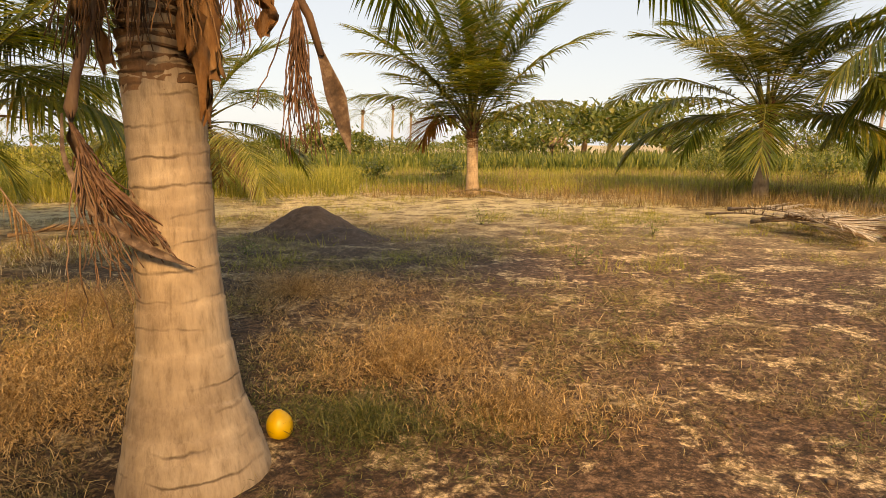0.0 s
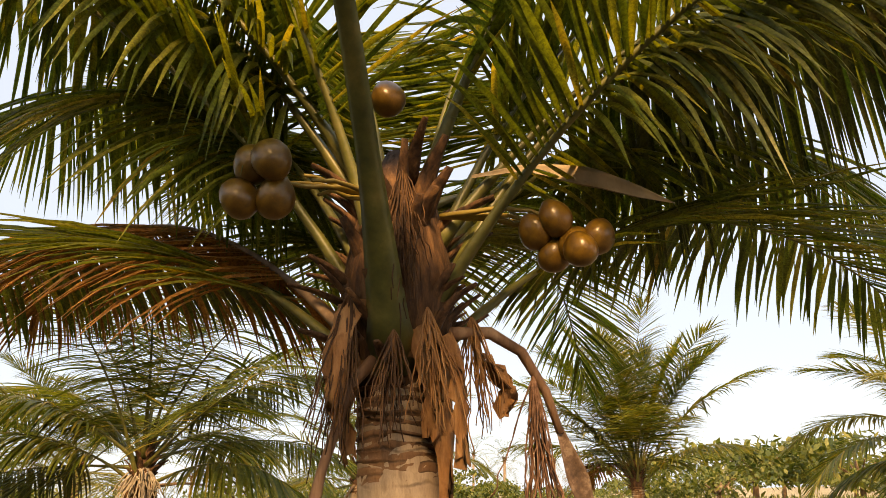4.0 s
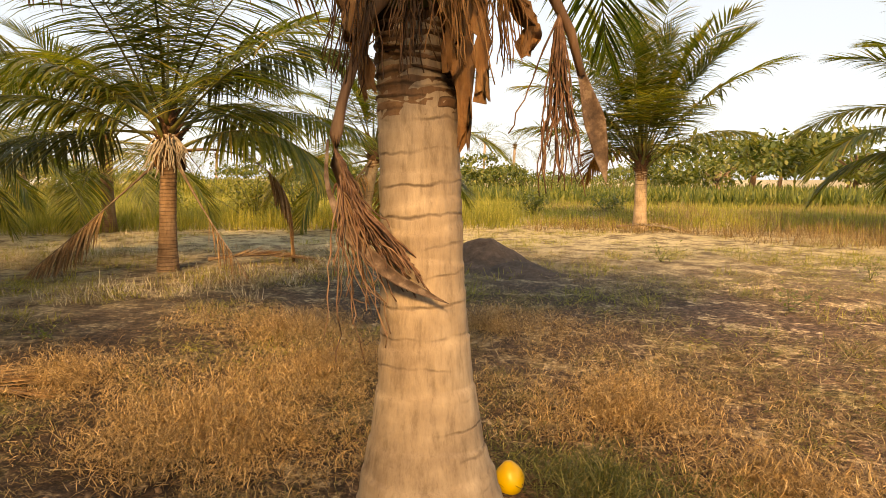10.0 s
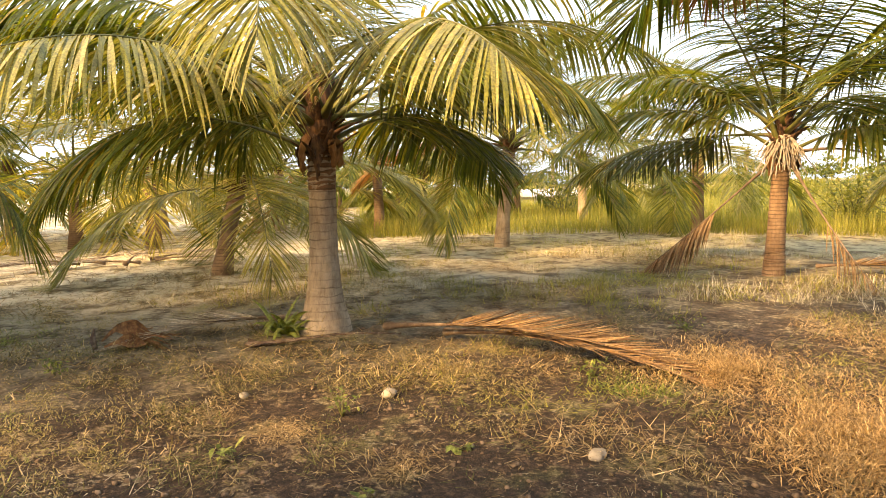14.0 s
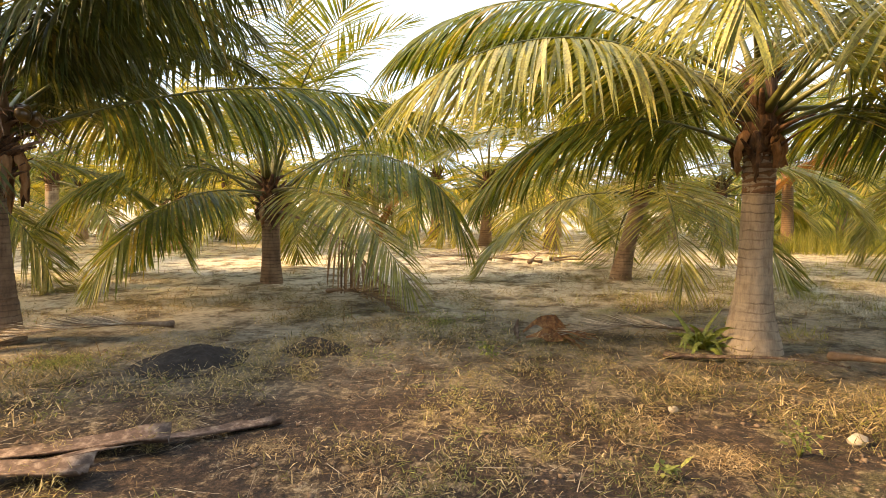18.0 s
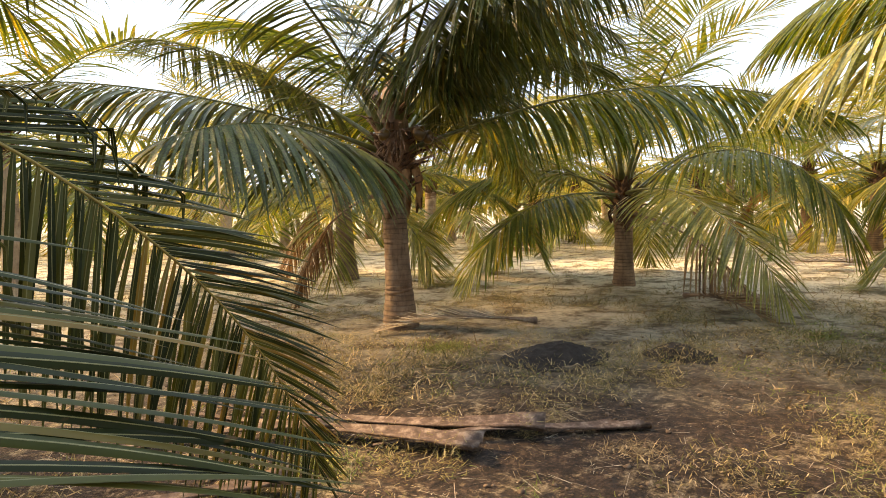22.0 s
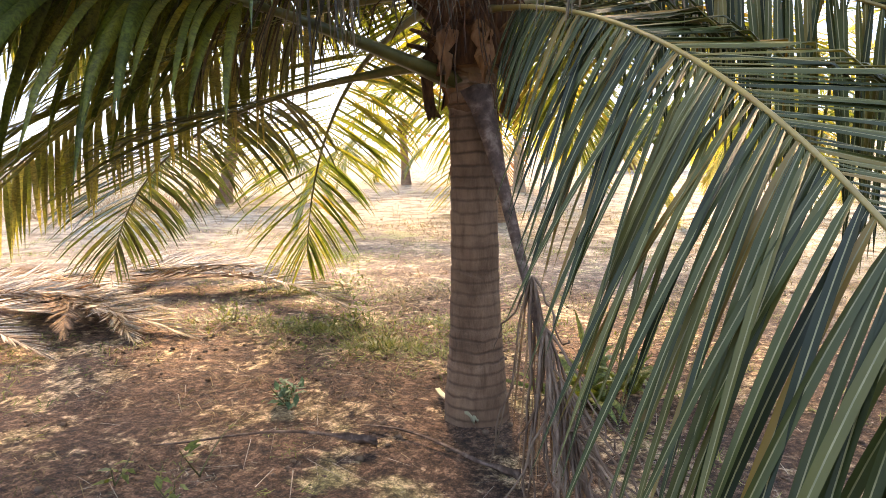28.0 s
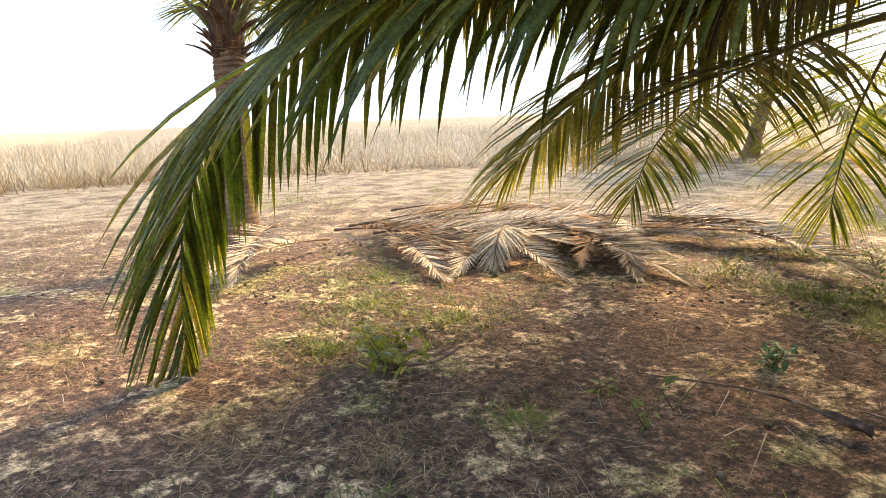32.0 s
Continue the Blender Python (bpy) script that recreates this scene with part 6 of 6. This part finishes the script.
for i in range(7):
    dead_frond(3.4 + 0.42 * i + rng.uniform(-0.4, 0.4), 14.6 - 0.3 * i + rng.uniform(-0.4, 0.4), 215 + rng.uniform(-35, 35), rng.uniform(2.2, 3.2), ("grey", "dry", "white")[i % 3], "grey dead frond in a low heap on grass", 70 + i, lift=0.9 * rng.random(), leaf=0.7, count=50)
dead_frond(-7.3, -5.0, yaw_of(-7.3, -5.0, -6.3, -5.9), 1.9, "grey", "bleached dead frond near a palm's foot", 7, leaf=0.5)
dead_frond(-10.4, -4.4, yaw_of(-10.4, -4.4, -9.3, -3.1), 2.0, "dry", "brown dead frond under a low palm", 8, leaf=0.5)
dead_frond(-8.9, 9.6, yaw_of(-8.9, 9.6, -7.4, 10.4), 1.9, "dry", "dry frond on the ground by a palm", 9, leaf=0.5)
dead_frond(-3.9, 21.2, yaw_of(-3.9, 21.2, -2.2, 20.7), 2.0, "grey", "grey dead frond at a palm's foot", 10, leaf=0.4)
rng = np.random.default_rng(5)
for i in range(8):
    dead_frond(-16.4 + rng.uniform(-0.9, 0.9), -2.0 + rng.uniform(-0.8, 0.8), rng.uniform(0, 360), 2.2, "grey", "grey dead frond in a heap on the grass", 20 + i, leaf=0.45, count=40)
for i in range(34):
    k = i / 33
    dead_frond(7.7 - 2.0 * k + rng.uniform(-0.8, 0.8), -2.6 - 3.3 * k + rng.uniform(-0.7, 0.7), 100 + rng.uniform(-60, 70), rng.uniform(2.0, 3.0), ("grey", "white", "dry", "grey")[i % 4], "grey-brown dead frond in a long heap", 40 + i, lift=0.5 * rng.random(), leaf=0.45, count=60, thick=0.45)
curl = thing("dead_frond", (5.5, -4.1, ground_z(5.5, -4.1)), "bleached white dead frond tip curling on soil", "palm frond", "dead fronds on the ground")
frond(curl, (0, 0, 0.1), yaw_of(5.5, -4.1, 4.8, -3.4), 48, 1.25, 125, "white", leaf=0.42, count=44, hang=0.6, seed=60, bare=0.15, seg=4, wide=0.034, fan=0.6)


def petiole(x, y, az, length, label, seed, flare=0.15, material=None):
    """A cut dry leaf stalk, with its flaring, trough-shaped foot."""
    rng = np.random.default_rng(seed)
    ob = thing("palm_stalk", (x, y, ground_z(x, y)), label, "palm stalk", "cut stalks on the ground")
    n, m = 16, 9
    d, s = heading(az, 0), heading(az + 90, 0)
    top, bottom = [], []
    for i in range(n):
        k = i / (n - 1)
        w = np.interp(k, [0, 0.1, 0.4, 1], [flare, flare * 0.8, flare * 0.45, min(0.014, flare * 0.35)])
        c = d * length * k + s * 0.06 * math.sin(k * 3 + seed) + np.array([0, 0, 0.03 + 0.05 * math.sin(k * 2.5 + seed) ** 2])
        for j in range(m):
            u = j / (m - 1) * 2 - 1
            up = w * 0.35 * u * u * (1 - 0.5 * k) + (rng.uniform(-0.02, 0.02) if k < 0.15 else 0)
            p = c + s * w * u + np.array([0, 0, up])
            top.append(p)
            bottom.append(p - np.array([0, 0, 0.01 * (1 - k) + 0.006]))
    V = np.array(top + bottom)
    o = n * m
    F = [[i * m + j, i * m + j + 1, (i + 1) * m + j + 1, (i + 1) * m + j] for i in range(n - 1) for j in range(m - 1)]
    F += [[a + o for a in f][::-1] for f in F]
    F += [[i * m, (i + 1) * m, (i + 1) * m + o, i * m + o] for i in range(n - 1)] + [[i * m + m - 1, i * m + m - 1 + o, (i + 1) * m + m - 1 + o, (i + 1) * m + m - 1] for i in range(n - 1)]
    F += [[j, j + o, j + 1 + o, j + 1] for j in range(m - 1)]
    part("stalk", (V, F, material or STALK_BROWN, True), ob)
    return ob


petiole(-3.69, -2.99, yaw_of(-3.69, -2.99, -3.22, -4.27), 2.3, "brown cut leaf stalk with a flared foot on soil", 1, 0.14)
petiole(-4.25, -2.9, yaw_of(-4.25, -2.9, -3.38, -4.39), 2.4, "brown cut leaf stalk lying with others", 2, 0.15)
petiole(-4.73, -2.43, yaw_of(-4.73, -2.43, -3.83, -3.11), 1.8, "thin grey leaf stalk with a curled end", 3, 0.08)
petiole(-3.3, -3.9, yaw_of(-3.3, -3.9, -2.2, -4.9), 1.6, "dry split leaf stalk on straw", 4, 0.1)
petiole(-2.6, -3.4, yaw_of(-2.6, -3.4, -1.7, -4.3), 1.4, "pale dry leaf stalk on straw", 5, 0.09)
petiole(-7.3, 0.3, yaw_of(-7.3, 0.3, -7.0, 1.75), 1.5, "dark log-like leaf stalk with a reddish cut end", 6, 0.09, material=STALK_BROWN)
petiole(0.62, -3.5, yaw_of(0.62, -3.5, 1.05, -3.85), 0.55, "pale freshly cut leaf stalk at a palm's foot", 7, 0.04, material=solid("pale cut stalk", [(0.3, (0.42, 0.4, 0.22)), (0.7, (0.66, 0.62, 0.42))], 9, 0.6, 0.2))
petiole(2.78, -1.56, yaw_of(2.78, -1.56, 3.0, -2.05), 0.55, "short brown stick on bare soil", 8, 0.025)
petiole(0.3, -3.05, yaw_of(0.3, -3.05, 1.2, -3.2), 0.9, "pale thin stick on bare soil", 9, 0.014)
petiole(1.0, -3.0, yaw_of(1.0, -3.0, 2.1, -2.7), 1.1, "thin brown twig on bare soil", 10, 0.012)
petiole(5.9, -6.9, yaw_of(5.9, -6.9, 7.2, -6.2), 1.3, "grey flared leaf stalk beside a frond heap", 11, 0.16)
husk = thing("coconut_husk", (-7.82, -0.86, ground_z(-7.82, -0.86)), "split coconut husk with orange fibre on soil", "coconut husk")
pod(husk, "shell", [(-0.05, -0.25, 0.08), (0.0, -0.1, 0.22), (0.05, 0.1, 0.2), (0.1, 0.25, 0.08)], 0.1, HUSK_IN)
pod(husk, "shell", [(0.15, -0.2, 0.06), (0.22, 0.0, 0.13), (0.25, 0.2, 0.07)], 0.08, HUSK_IN)
V, F = tube([(0.0, -0.3, 0.0), (0.0, -0.32, 0.12), (-0.02, -0.3, 0.22)], [0.045, 0.03, 0.012], 7, 0.6)
part("stub", (V, F, STALK_BROWN, True), husk, "dark upright broken stub")
tagged(strands(husk, "fibre", (0.0, 0.1, 0.12), (0.25, 0.45, 0.02), 40, 0.1, HUSK_IN, 4, 0.006), kind="stuff")


def rosette(x, y, leaves, length, width, label, seed):
    rng = np.random.default_rng(seed)
    ob = thing("strap_leaved_plant", (x, y, ground_z(x, y)), label, "plant")
    for i in range(leaves):
        el = rng.uniform(25, 75)
        V, F = blades(np.array([[rng.normal(0, 0.06), rng.normal(0, 0.06), 0.0]]), heading(rng.uniform(0, 360), el)[None], np.array([length * rng.uniform(0.7, 1.1)]), np.array([width]), np.array([rng.uniform(0.2, 0.7)]), 6, True, rng)
        V[:, :, 2] = np.maximum(V[:, :, 2], 0.01)
        part("leaf", (V.reshape(-1, 3), F, GRASS["weed"], True), ob)


rosette(-7.72, 0.72, 26, 0.5, 0.06, "dark green strap-leaved plant by a palm's foot", 1)
rosette(0.15, -4.05, 24, 0.5, 0.055, "strap-leaved plant with arching green leaves under a palm", 2)
rosette(-0.05, -4.3, 14, 0.45, 0.05, "strap-leaved plant with yellowing leaves under a palm", 3)

# ---- far buildings ----


def box(parent, name, size, place, material, label=""):
    bm = bmesh.new()
    bmesh.ops.create_cube(bm, size=1.0)
    bmesh.ops.scale(bm, vec=size, verts=bm.verts)
    bmesh.ops.bevel(bm, geom=bm.edges[:], offset=min(size) * 0.04, segments=1, affect="EDGES")
    me = bpy.data.meshes.new(name)
    bm.to_mesh(me)
    bm.free()
    me.materials.append(material)
    ob = part(name, me, parent, label)
    ob.location = place
    return ob


def shed(x, y, yaw, length, depth, wall, rise, label):
    ob = thing("farm_shed", (x, y, 0), label, "shed")
    ob.rotation_euler[2] = radians(yaw)
    box(ob, "wall", (length, depth, wall), (0, 0, wall / 2), CONCRETE)
    bm = bmesh.new()
    L, D = length / 2 + 0.4, depth / 2 + 0.5
    v = [bm.verts.new(p) for p in ((-L, -D, wall), (L, -D, wall), (L, 0, wall + rise), (-L, 0, wall + rise), (-L, D, wall), (L, D, wall), (-L, -D, wall - 0.1), (L, -D, wall - 0.1), (-L, D, wall - 0.1), (L, D, wall - 0.1))]
    for f in ((0, 1, 2, 3), (3, 2, 5, 4), (6, 7, 1, 0), (4, 5, 9, 8), (0, 3, 4, 8, 6), (1, 7, 9, 5, 2)):
        bm.faces.new([v[i] for i in f])
    bmesh.ops.recalc_face_normals(bm, faces=bm.faces)
    me = bpy.data.meshes.new("roof")
    bm.to_mesh(me)
    bm.free()
    me.materials.append(WHITE)
    part("roof", me, ob, "bright white sheet roof")
    for i in range(3):
        box(ob, "door" if i == 1 else "window", (1.0, 0.08, wall * 0.7 if i == 1 else 0.6), ((i - 1) * length * 0.28, -depth / 2 - 0.03, wall * 0.36 if i == 1 else wall * 0.55), BARK_OLD)


shed(-50.6, 26.5, 105, 7.5, 5, 0.7, 0.5, "long low farm shed with a white roof")
shed(-51.5, 33.0, 105, 7.0, 5, 1.0, 0.6, "low farm shed with a white roof beyond tall grass")
shed(-5.0, 88.0, 8, 3.0, 4, 3.3, 0.6, "small pale farmhouse beyond the crop")
pole = thing("utility_pole", (-49.5, 28.2, 0), "pale concrete utility pole with a crossarm", "pole")
V, F = tube([(0, 0, -0.2), (0, 0, 2), (0, 0, 4.2)], [0.16, 0.13, 0.1], 8)
part("shaft", (V, F, CONCRETE, True), pole)
box(pole, "crossarm", (1.2, 0.1, 0.1), (0, 0, 3.9), CONCRETE)
post = thing("boundary_post", (-23.55, 0.68, ground_z(-23.55, 0.68)), "white painted boundary post among palms", "post")
box(post, "shaft", (0.2, 0.2, 1.1), (0, 0, 0.5), WHITE)
